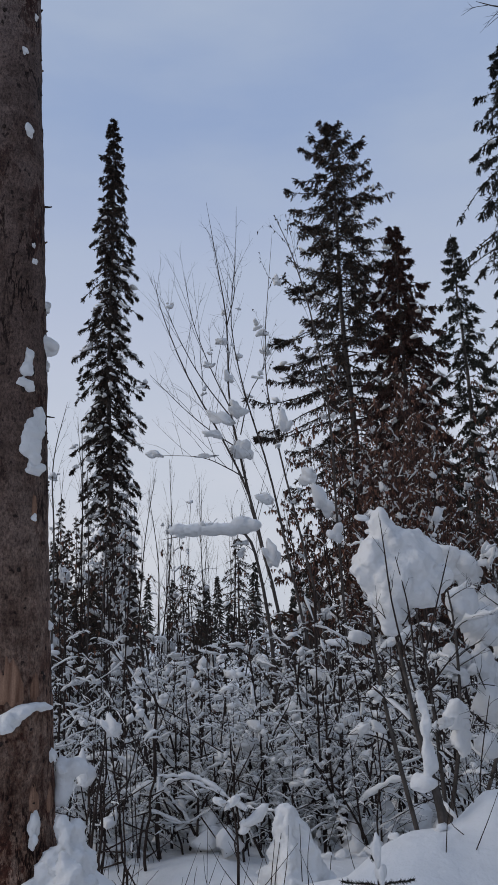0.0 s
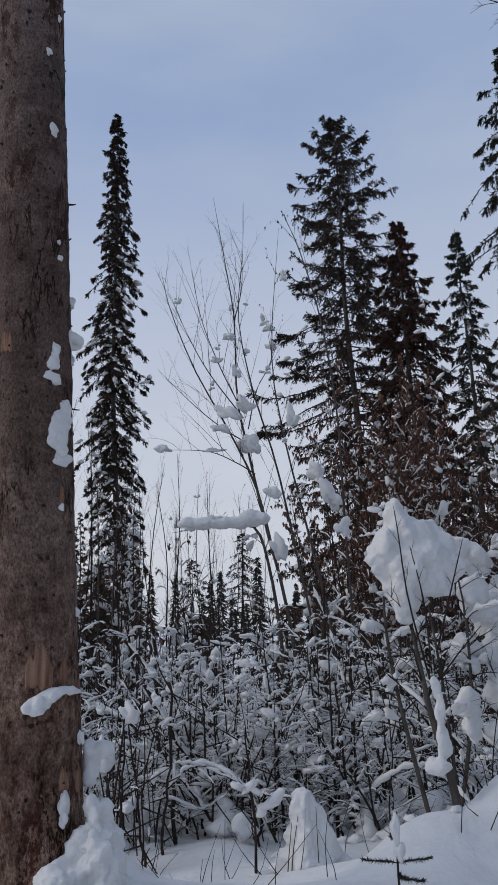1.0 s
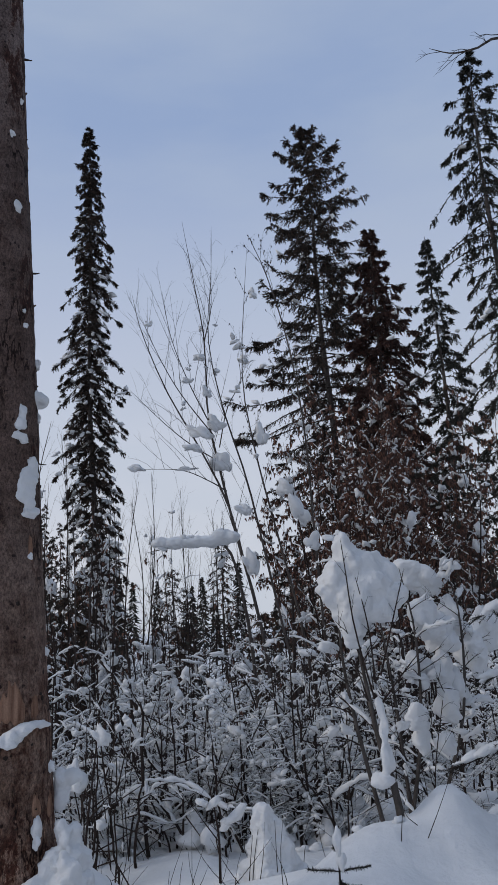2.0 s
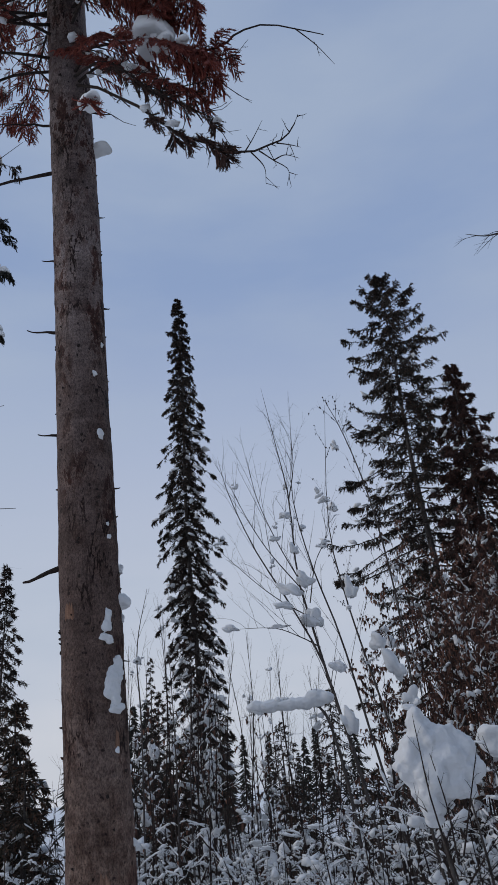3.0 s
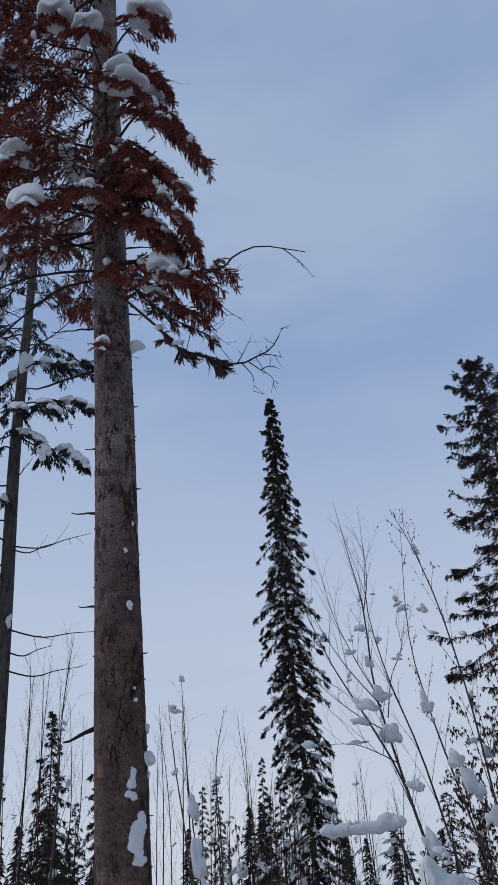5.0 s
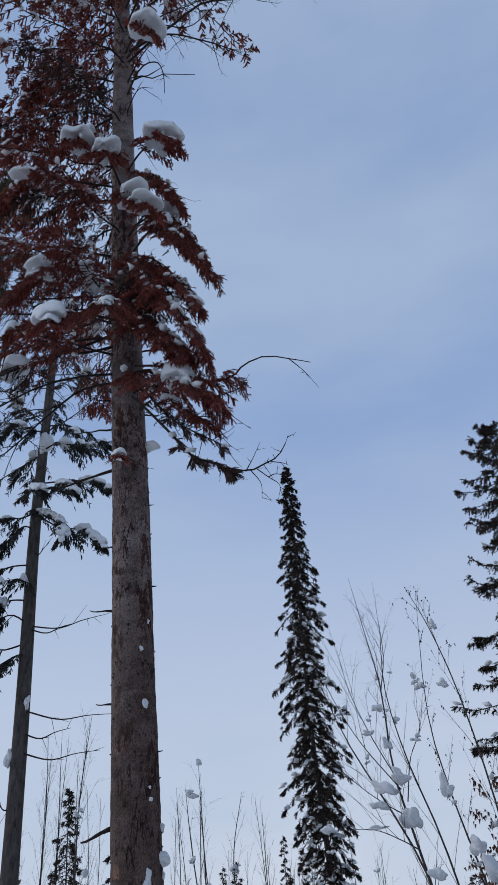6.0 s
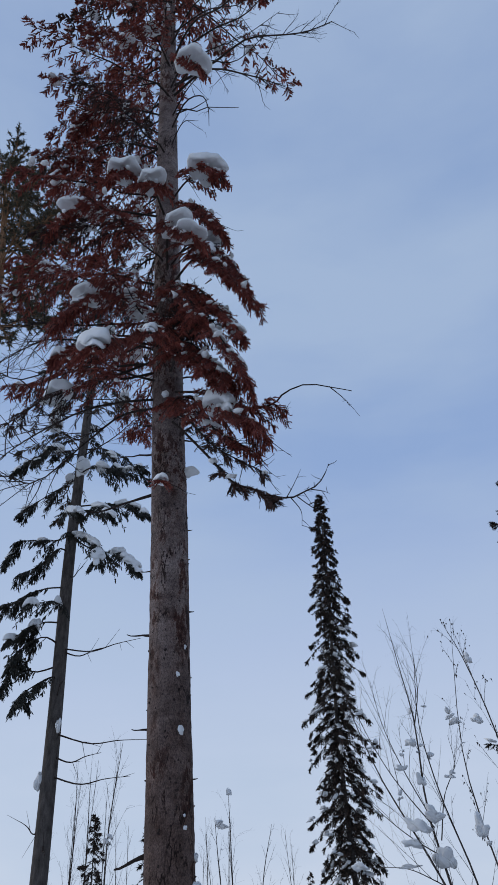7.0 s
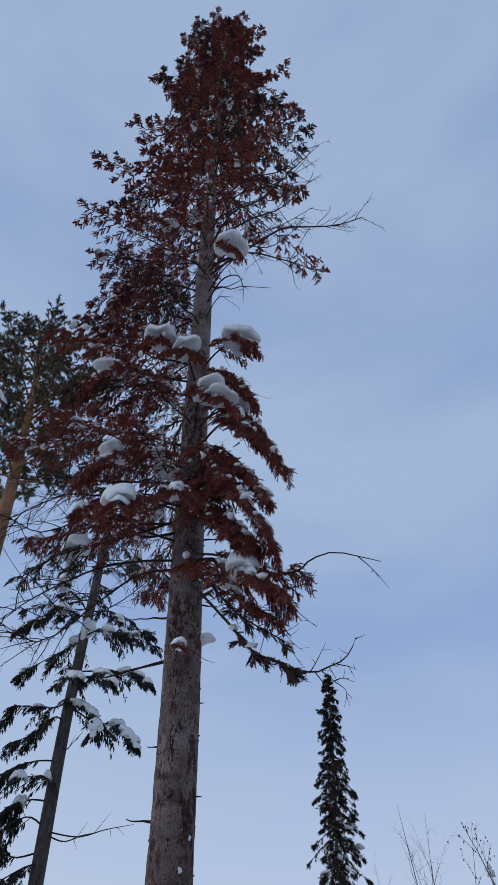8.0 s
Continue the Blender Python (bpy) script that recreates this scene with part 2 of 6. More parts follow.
class Soup:
    """Gathers points and faces, then makes one mesh of them."""

    def __init__(self, seed=0):
        self.v, self.f, self.n = [], [], 0
        self.rng = np.random.default_rng(seed)

    def add(self, v, f):
        v = np.asarray(v, float).reshape(-1, 3)
        self.v.append(v)
        self.f.append(np.asarray(f, int) + self.n)
        self.n += len(v)

    def tube(self, pts, radii, sides=6, cap=True):
        """A round tapering stick along the points."""
        pts = np.asarray(pts, float)
        radii = np.asarray(radii, float) * np.ones(len(pts))
        tan = unit(np.gradient(pts, axis=0))
        ref = np.where(np.abs(tan[:, 2:3]) > 0.9, np.array((1.0, 0, 0)), UP)
        a = unit(np.cross(tan, ref))
        b = np.cross(tan, a)
        th = np.arange(sides) * 2 * np.pi / sides
        ring = pts[:, None] + radii[:, None, None] * (np.cos(th)[None, :, None] * a[:, None] + np.sin(th)[None, :, None] * b[:, None])
        n = len(pts)
        i, j = np.meshgrid(np.arange(n - 1), np.arange(sides), indexing="ij")
        k = (j + 1) % sides
        quads = np.stack((i * sides + j, i * sides + k, (i + 1) * sides + k, (i + 1) * sides + j), -1).reshape(-1, 4)
        self.add(ring, quads)
        if cap:
            tip = np.concatenate((ring[-1], (pts[-1] + tan[-1] * radii[-1] * 0.6)[None]))
            j = np.arange(sides)
            self.add(tip, np.stack((j, (j + 1) % sides, np.full(sides, sides), np.full(sides, sides)), -1))

    def sticks(self, a, b, ra, rb):
        """Many thin three-sided sticks from a to b."""
        a, b = np.asarray(a, float), np.asarray(b, float)
        if not len(a):
            return
        d = unit(b - a)
        s = unit(np.cross(d, UP + 0.01 * self.rng.normal(size=a.shape)))
        u = np.cross(d, s)
        n = len(a)
        ra = np.ones(n) * ra
        rb = np.ones(n) * rb
        out = []
        for base, r in ((a, ra), (b, rb)):
            for th in (0, 2.094, 4.189):
                out.append(base + r[:, None] * (math.cos(th) * s + math.sin(th) * u))
        v = np.stack(out, 1)
        o = np.arange(n)[:, None, None] * 6
        q = np.array(((0, 1, 4, 3), (1, 2, 5, 4), (2, 0, 3, 5)))[None] + o
        self.add(v, q.reshape(-1, 4))

    def blades(self, base, way, length, width):
        """Many narrow leaves or needles."""
        n = len(base)
        if not n:
            return
        way = unit(way)
        side = unit(np.cross(way, self.rng.normal(size=(n, 3)))) * (np.ones(n) * width)[:, None] * 0.5
        reach = way * (np.ones(n) * length)[:, None]
        v = np.stack((base - side, base + side, base + reach), 1)
        k = np.arange(n)[:, None] * 3
        self.add(v, np.concatenate((k, k + 1, k + 2, k + 2), 1))

    def brushes(self, a, mid, b, thick):
        """Many needle-covered shoots as uneven slim spindles."""
        n = len(a)
        if not n:
            return
        d = unit(b - a)
        s1 = unit(np.cross(d, UP + 0.02 * self.rng.normal(size=a.shape)))
        s2 = np.cross(d, s1)
        rings = []
        spans = ((a * 0.9 + mid * 0.1, 0.6), (mid, 1.0), (b * 0.95 + mid * 0.05, 0.6)) if np.max(thick) > 0.013 else ((a * 0.85 + mid * 0.15, 0.8), (b * 0.9 + mid * 0.1, 0.7))
        for c, k in spans:
            for th in (0.5, 2.594, 4.689):
                r = thick * k * self.rng.uniform(0.5, 1.4, n)
                rings.append(c + r[:, None] * (math.cos(th) * s1 * 1.25 + math.sin(th) * s2 * 0.75))
        v = np.stack(rings, 1)
        q = np.array([(3 * i + j, 3 * i + (j + 1) % 3, 3 * i + 3 + (j + 1) % 3, 3 * i + 3 + j) for i in range(len(spans) - 1) for j in range(3)])
        self.add(v, (q[None] + np.arange(n)[:, None, None] * 3 * len(spans)).reshape(-1, 4))

    def blob(self, at, size, turn=0.0, lump=0.22, flat=0.45, level=2, tilt=0.0):
        """A lump of settled snow: round above, flat below."""
        v, f = ICO[level]
        ph = self.rng.uniform(0, 6.3, 9)
        k = self.rng.uniform(1.2, 2.6, 9)
        w = 1 + lump * (np.sin(k[0] * v[:, 0] * 1.3 + ph[0]) * np.sin(k[1] * v[:, 1] * 1.3 + ph[1]) + 0.6 * np.sin(k[2] * 2 * v[:, 2] + ph[2] + k[3] * v[:, 0] * 1.5)
                        + 0.35 * np.sin(k[4] * 2.6 * v[:, 0] + ph[4]) * np.sin(k[5] * 2.6 * v[:, 1] + ph[5] + 2 * v[:, 2]))
        if level > 2:
            w = w + 0.28 * lump * np.sin(4.6 * v[:, 0] + ph[6]) * np.sin(4.9 * v[:, 1] + ph[7]) * np.sin(4.3 * v[:, 2] + ph[8])
        p = v * w[:, None]
        p[:, 2] = np.where(p[:, 2] < 0, p[:, 2] * flat, p[:, 2])
        p = p * np.asarray(size, float)
        c, s = math.cos(turn), math.sin(turn)
        p = np.stack((p[:, 0] * c - p[:, 1] * s, p[:, 0] * s + p[:, 1] * c, p[:, 2] + tilt * p[:, 0]), 1) + np.asarray(at, float)
        self.add(p, np.concatenate((f, f[:, 2:3]), 1))

    def cap(self, at, size, turn=0.0, tilt=0.0, sides=26):
        """A broad settled pillow of snow: domed above, with a scalloped hanging rim."""
        g = self.rng.uniform(0, 6.3, 8)
        th = np.arange(sides) * 2 * np.pi / sides
        out = 1 + 0.16 * np.sin(2 * th + g[0]) + 0.11 * np.sin(3 * th + g[1]) + 0.06 * np.sin(5 * th + g[2]) + 0.03 * np.sin(9 * th + g[3])
        rows = []
        for rho in (0.02, 0.25, 0.48, 0.68, 0.84, 0.95, 1.0):
            x, y = rho * out * np.cos(th), rho * out * np.sin(th)
            dome = (1 - min(rho, 0.999) ** 2.6) ** 0.5
            z = dome * (1 + 0.16 * np.sin(2.4 * x + g[4]) + 0.13 * np.sin(2.9 * y + g[5]) + 0.07 * np.sin(5.5 * x + 4 * y + g[6])) - 0.22 * rho ** 4 * (1 + 0.9 * np.sin(4 * th + g[7]) + 0.5 * np.sin(7 * th + g[3]))
            rows.append(np.stack((x, y, z), 1))
        rim = rows[-1]
        rows.append(rim * (0.93, 0.93, 1) - (0, 0, 0.16))
        rows.append(rim * (0.70, 0.70, 0.6) - (0, 0, 0.08))
        rows.append(rim * (0.03, 0.03, 0) - (0, 0, 0.02))
        p = np.concatenate(rows) * np.asarray(size, float)
        c, s = math.cos(turn), math.sin(turn)
        p = np.stack((p[:, 0] * c - p[:, 1] * s, p[:, 0] * s + p[:, 1] * c, p[:, 2] + tilt * p[:, 0]), 1) + np.asarray(at, float)
        i, j = np.meshgrid(np.arange(len(rows) - 1), np.arange(sides), indexing="ij")
        k = (j + 1) % sides
        self.add(p, np.stack((i * sides + j, i * sides + k, (i + 1) * sides + k, (i + 1) * sides + j), -1)[:, :, ::-1].reshape(-1, 4))

    def clump(self, at, k, level=2, tall=0.8):
        """An uneven lump of lodged snow made of a few fused pillows."""
        at = np.asarray(at, float)
        for c in range(int(self.rng.integers(2, 5))):
            q = k * self.rng.uniform(0.4, 1.0)
            d = self.rng.normal(0, 0.6, 3) * k * np.array((1, 1, tall * 1.3))
            self.blob(at + d, (q * self.rng.uniform(0.7, 1.3), q * self.rng.uniform(0.6, 0.9), q * self.rng.uniform(0.5, 1.1) * tall), self.rng.uniform(0, 6.3), 0.34, 0.75, level, self.rng.uniform(-0.6, 0.6))

    def mesh(self, name, material, smooth=True):
        me = bpy.data.meshes.new(name)
        v = np.concatenate(self.v) if self.v else np.zeros((3, 3))
        f = np.concatenate([np.asarray(x).reshape(-1, 4) for x in self.f]) if self.f else np.array(((0, 1, 2, 2),))
        tri = f[:, 2] == f[:, 3]
        sizes = np.where(tri, 3, 4)
        keep = np.ones(f.shape, bool)
        keep[tri, 3] = False
        loops = f[keep]
        starts = np.concatenate(((0,), np.cumsum(sizes)[:-1]))
        me.vertices.add(len(v))
        me.vertices.foreach_set("co", v.astype(np.float32).ravel())
        me.loops.add(len(loops))
        me.loops.foreach_set("vertex_index", loops.astype(np.int32))
        me.polygons.add(len(f))
        me.polygons.foreach_set("loop_start", starts.astype(np.int32))
        me.polygons.foreach_set("use_smooth", np.full(len(f), smooth))
        me.update(calc_edges=True)
        me.materials.append(material)
        return me


def part(name, soup, material, parent=None, smooth=True):
    ob = new(name, soup.mesh(name, material, smooth))
    if parent is not None:
        ob.parent = parent
    return ob


def thing(name, at, label, category, group="", kind=""):
    ob = new(name)
    ob.location = at
    ob.empty_display_size = 0.2
    return tagged(ob, label, category, group, kind)


def curve(pts, n=24):
    """A smooth line through the given points."""
    p = np.asarray(pts, float)
    p = np.concatenate((2 * p[:1] - p[1:2], p, 2 * p[-1:] - p[-2:-1]))
    m = len(p) - 3
    out = []
    for u in np.linspace(0, m - 1e-6, n):
        i = int(u)
        t = u - i
        a, b, c, d = p[i:i + 4]
        out.append(0.5 * (2 * b + (c - a) * t + (2 * a - 5 * b + 4 * c - d) * t * t + (3 * b - a - 3 * c + d) * t ** 3))
    return np.array(out)


def along(path, s):
    """Points and directions at the shares s of a path."""
    s = np.clip(np.asarray(s, float), 0, 1) * (len(path) - 1)
    i = np.minimum(s.astype(int), len(path) - 2)
    t = (s - i)[:, None]
    return path[i] * (1 - t) + path[i + 1] * t, unit(path[i + 1] - path[i])


def fuse(ob, voxel, rounds=4, lump=0.0, scale=0.2):
    """Melts overlapping snow blobs into one settled mass with a lumpy skin."""
    rem = ob.modifiers.new("fuse", "REMESH")
    rem.mode, rem.voxel_size, rem.use_smooth_shade = "VOXEL", voxel, True
    if rounds:
        sm = ob.modifiers.new("settle", "SMOOTH")
        sm.factor, sm.iterations = 0.5, rounds
    for k, (st, sc) in enumerate(((lump, scale), (lump * 0.45, scale * 0.35)) if lump else ()):
        tex = bpy.data.textures.new("snow_lumps", "CLOUDS")
        tex.noise_scale, tex.noise_depth = sc, 2
        dis = ob.modifiers.new("lumps", "DISPLACE")
        dis.texture, dis.strength, dis.mid_level = tex, st, 0.5
        dis.texture_coords = "LOCAL"


# ---- ground ----


def ground_z(x, y):
    x, y = np.asarray(x, float), np.asarray(y, float)
    s = np.clip((y - 3.4) / 9.0, 0, 1)
    z = 0.33 - 1.8 * (s * s * (3 - 2 * s)) - 0.4 * np.clip((y - 12) / 18, 0, 1)
    z = z + 0.05 * np.sin(1.3 * x + 0.7 * y) * np.sin(0.9 * y - 0.6 * x) + 0.025 * np.sin(3.1 * x + 1.0) * np.sin(2.7 * y)
    z = z + 0.27 * np.exp(-(((x - 0.88) / 0.38) ** 2 + ((y - 4.35) / 0.5) ** 2)) + 0.34 * np.exp(-(((x - 1.36) / 0.21) ** 2 + ((y - 4.45) / 0.40) ** 2)) + 0.30 * np.exp(-(((x - 1.80) / 0.32) ** 2 + ((y - 4.5) / 0.42) ** 2)) - 0.20 * np.exp(-((y - 5.3) / 0.95) ** 2) + 0.48 * np.exp(-((y - 9.6) / 2.2) ** 2)
    z = z + 0.22 * np.exp(-(((x + 0.95) / 0.42) ** 2 + ((y - 3.9) / 0.5) ** 2))
    near = np.exp(-((y - 5.5) / 2.6) ** 2)
    for k in range(12):
        a = 0.7 + k * 2.4
        f = 2.2 + 0.75 * k
        z = z + near * (0.035 / (1 + 0.16 * k)) * np.sin(f * (x * math.cos(a) + y * math.sin(a)) + 1.3 * k) * np.sin(0.7 * f * (y * math.cos(a) - x * math.sin(a)) + k)
    far = np.clip((np.hypot(x, y) - 60) / 400, 0, 1)
    return z + 2.0 * far * np.sin(x * 0.013 + 1) * np.sin(y * 0.011)


def ground():
    def graded(mid, near, step, reach):
        fine = np.arange(-near, near + step / 2, step)
        out, s = [], step
        p = near
        while p < reach:
            s *= 1.14
            p += s
            out.append(p)
        out = np.array(out)
        return mid + np.concatenate((-out[::-1], fine, out))
    gx, gy = graded(0.3, 3.2, 0.07, 1500), graded(4.2, 4.2, 0.07, 1500)
    x, y = np.meshgrid(gx, gy, indexing="ij")
    z = ground_z(x, y)
    nx, ny = x.shape
    i, j = np.meshgrid(np.arange(nx - 1), np.arange(ny - 1), indexing="ij")
    a = i * ny + j
    soup = Soup()
    soup.add(np.stack((x, y, z), -1), np.stack((a, a + ny, a + ny + 1, a + 1), -1).reshape(-1, 4))
    ob = part("ground", soup, SNOW)
    tagged(ob, "deep soft untrodden snow sloping gently into the thicket", "snow ground", kind="structure")


ground()

# ---- branches and needles ----


def needle_branch(path, wood, leaf, rng, count=24, reach=0.3, hang=0.35, needles=22, size=(0.035, 0.008), start=0.25, radius=0.01, groups=0, brush=0.0):
    """Side shoots with needles on both sides of a bough."""
    length = np.linalg.norm(np.diff(path, axis=0), axis=1).sum()
    s = start + (1 - start) * np.sort(rng.uniform(0, 1, count)) ** 0.85
    if groups:
        mid_s = rng.uniform(start, 1.0, groups)
        mid_s[0] = 0.97
        s = np.clip(mid_s[rng.integers(groups, size=count)] + rng.normal(0, 0.055, count), start * 0.6, 1.0)
    p, tan = along(path, s)
    flip = np.where(np.arange(count) % 2, 1.0, -1.0)[:, None]
    side = unit(np.cross(tan, UP)) * flip
    ln = reach * rng.uniform(0.55, 1.15, count) * (1.12 - 0.65 * s) + 0.04
    way = unit(tan * 0.62 + side * rng.uniform(0.35, 0.95, (count, 1)) + UP * (-hang * rng.uniform(0.2, 1.3, (count, 1)) + 0.08) + 0.15 * rng.normal(size=(count, 3)))
    mid = p + way * ln[:, None] * 0.5
    end = mid + unit(way - UP * hang * 0.5) * ln[:, None] * 0.5
    if brush:
        leaf.brushes(p, mid, end, brush * rng.uniform(0.7, 1.25, count))
    if wood is not None and not brush:
        wood.sticks(p, end, radius * 0.3, radius * 0.12)
    u = rng.uniform(0.05, 1.02, (count, needles))
    pos = np.where((u < 0.5)[..., None], p[:, None] + (mid - p)[:, None] * (u * 2)[..., None], mid[:, None] + (end - mid)[:, None] * (u * 2 - 1)[..., None])
    d = np.repeat(way[:, None], needles, 1) * 0.75 + rng.normal(size=(count, needles, 3)) * 0.55 - UP * hang * 0.35
    n = count * needles
    leaf.blades(pos.reshape(-1, 3), d.reshape(-1, 3), size[0] * rng.uniform(0.7, 1.3, n), size[1] * rng.uniform(0.7, 1.2, n))
    # needles at the bough itself
    m = int(max(6, 24 * length))
    q, t2 = along(path, rng.uniform(max(0.1, start - 0.1), 1, m))
    leaf.blades(q, t2 * 0.6 + rng.normal(size=(m, 3)) * 0.5, size[0], size[1])


def bough(start, az, length, rise, droop, tip_up, rng, n=8):
    """The line of a bough that leaves a trunk, droops and lifts its tip."""
    s = np.linspace(0, 1, n)
    wob = np.cumsum(rng.normal(0, 0.03, n)) * length
    out = s * length
    d = np.array((math.cos(az), math.sin(az), 0.0))
    e = np.array((-d[1], d[0], 0.0))
    z = (rise * s - droop * s ** 1.7 + tip_up * np.clip(s - 0.7, 0, 1) ** 2 * 3) * length
    return np.asarray(start) + out[:, None] * d + wob[:, None] * e + z[:, None] * UP


def leafy(path, wood, leaf, rng, rad, sides, side_len, shoots, reach, hang, needles, size, start=0.2, stop=1.0, brush=0.0, tufts=0):
    """A bough whose side branches carry shoots, so that it spreads as a drooping pad."""
    for k in range(sides):
        s = start + (stop - start) * (k + rng.uniform()) / sides
        if tufts:
            s = min(stop, start + (stop - start) * ((k % tufts + 0.6) / tufts + rng.normal(0, 0.05)))
        p, t = along(path, [s])
        sd = np.cross(t[0], UP)
        d = unit(t[0] * 0.7 + unit(sd) * (0.8 if k % 2 else -0.8) * rng.uniform(0.5, 1.2))
        ln = side_len * rng.uniform(0.6, 1.2) * (1.15 - 0.8 * (s - start) / (1 - start))
        flat = math.hypot(d[0], d[1])
        q = bough(p[0], math.atan2(d[1], d[0]), ln * flat, d[2] / flat + 0.05, hang * rng.uniform(0.4, 1.3), 0.1, rng, 5)
        wood.tube(q, np.linspace(rad * 0.4, rad * 0.12, 5), 3, False)
        needle_branch(q, None, leaf, rng, shoots, reach, hang, needles, size, 0.12, rad * 0.5, 0, brush)
    k = max(3, int(len(path) * stop))
    needle_branch(path[:k], wood, leaf, rng, shoots + sides // 2, reach * 1.2, hang, needles, size, start, rad, 0, brush)


def bough_snow(soup, path, rng, count, size, level=2):
    """Pillows of snow that lie along a bough."""
    for s in rng.uniform(0.3, 1.0, count) ** (0.8 if level > 2 else 0.6):
        p, t = along(path, [s])
        p, t = p[0], t[0]
        k = size * rng.uniform(0.45, 1.3)
        if level < 3:
            p = p + rng.normal(0, 0.7, 3) * size * np.array((1, 1, 0.5))
        az, tl = math.atan2(t[1], t[0]), 0.6 * t[2] / max(0.3, math.hypot(t[0], t[1]))
        if level > 2:
            soup.cap(p + UP * k * 0.02, (k * rng.uniform(0.7, 1.3), k * rng.uniform(0.55, 1.0), k * rng.uniform(0.45, 0.85)), az + rng.uniform(-0.5, 0.5), tl * 0.7)
        else:
            soup.blob(p + UP * k * 0.55, (k * rng.uniform(0.8, 1.5), k * rng.uniform(0.6, 1.0), k * rng.uniform(0.4, 0.9)), az + rng.uniform(-0.8, 0.8), 0.5, 0.7, level, tl + rng.uniform(-0.5, 0.5))


def conifer(at, height, crown, label, seed, lean=(0.0, 0.0), boughs=120, droop=0.55, rise=0.15, leaf_mat=None, bole=0.18, shoots=16, needles=9, size=(0.20, 0.055), reach=0.5, hang=0.5, snow=90, snow_size=0.22, gap=0.0, group="", bark=None, tip_up=0.35, name="spruce_tree", vary=(0.62, 1.18), groups=0, fan=0.0):
    """A whole conifer; crown is a list of (share of height, radius)."""
    rng = np.random.default_rng(seed)
    wood, leaf, cover = Soup(seed), Soup(seed + 1), Soup(seed + 2)
    root = thing(name, at, label, "tree", group)
    hs = np.array([c[0] for c in crown])
    rs = np.array([c[1] for c in crown])
    zs = np.linspace(-0.3, height, 26)
    bend = np.stack((lean[0] * zs + 0.10 * np.sin(zs * 0.35 + seed), lean[1] * zs + 0.08 * np.sin(zs * 0.27 + seed * 2), zs), 1)
    bole_soup = Soup(seed + 3)
    bole_soup.tube(bend, np.maximum(bole * (1 - np.clip(zs / height, 0, 1)) ** 0.8, 0.012), 9)
    lo = hs[0]
    for k in range(boughs):
        h = lo + (0.995 - lo) * ((k + rng.uniform(0, 1)) / boughs) ** 0.92
        r = np.interp(h, hs, rs) * rng.uniform(*vary)
        if rng.uniform() < gap:
            continue
        start = np.array([np.interp(h * height, zs, bend[:, i]) for i in range(3)])
        az = k * 2.399 + rng.normal(0, 0.3)
        up = rise + 0.9 * max(0.0, h - 0.86) / 0.14 + fan * (h - 0.6)
        path = bough(start, az, r, up, droop * rng.uniform(0.7, 1.3), tip_up, rng, 7)
        wood.tube(path, np.linspace(0.022, 0.005, 7) * (0.5 + r * 0.35), 4, False)
        needle_branch(path, None, leaf, rng, max(4, int(shoots * (0.35 + 0.65 * r / rs.max()))), min(reach, 0.10 + r * 0.38), hang, needles, size, 0.12, 0.01, groups)
        lumps = int(rng.poisson(snow / boughs * max(0.0, 1.9 - 2.15 * h))) if snow else 0
        if lumps:
            bough_snow(cover, path, rng, lumps, snow_size, 1)
    part("trunk", bole_soup, bark or BARK_DARK, root)
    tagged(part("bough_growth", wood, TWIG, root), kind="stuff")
    tagged(part("foliage", leaf, leaf_mat or GREEN, root, False), "dense hanging needle foliage", kind="stuff")
    if snow:
        tagged(part("snow", cover, SNOW, root), "lumps of snow lodged on the boughs", kind="stuff")
    return root


# ---- the near fir with rust-red dead needles ----
AX = [(-0.97, 3.70, -0.2), (-0.99, 3.68, 0.55), (-1.05, 3.58, 2.64), (-1.09, 3.515, 4.1), (-1.125, 3.45, 5.6), (-1.19, 3.37, 7.3), (-1.25, 3.29, 9.1), (-1.315, 3.20, 11.2), (-1.375, 3.07, 14.0), (-1.43, 2.94, 16.85), (-1.45, 2.73, 21.6), (-1.49, 2.52, 26.2)]
AXR = [(-0.2, 0.235), (0.5, 0.205), (1.4, 0.190), (2.6, 0.184), (4.1, 0.174), (5.6, 0.166), (7.3, 0.160), (9.1, 0.152), (11.2, 0.136), (14.0, 0.113), (17, 0.085), (21.6, 0.060), (26.2, 0.012)]


def axis_at(z):
    a = np.array(AX)
    return np.array((np.interp(z, a[:, 2], a[:, 0]), np.interp(z, a[:, 2], a[:, 1]), z))


def axis_r(z):
    a = np.array(AXR)
    return np.interp(z, a[:, 0], a[:, 1])


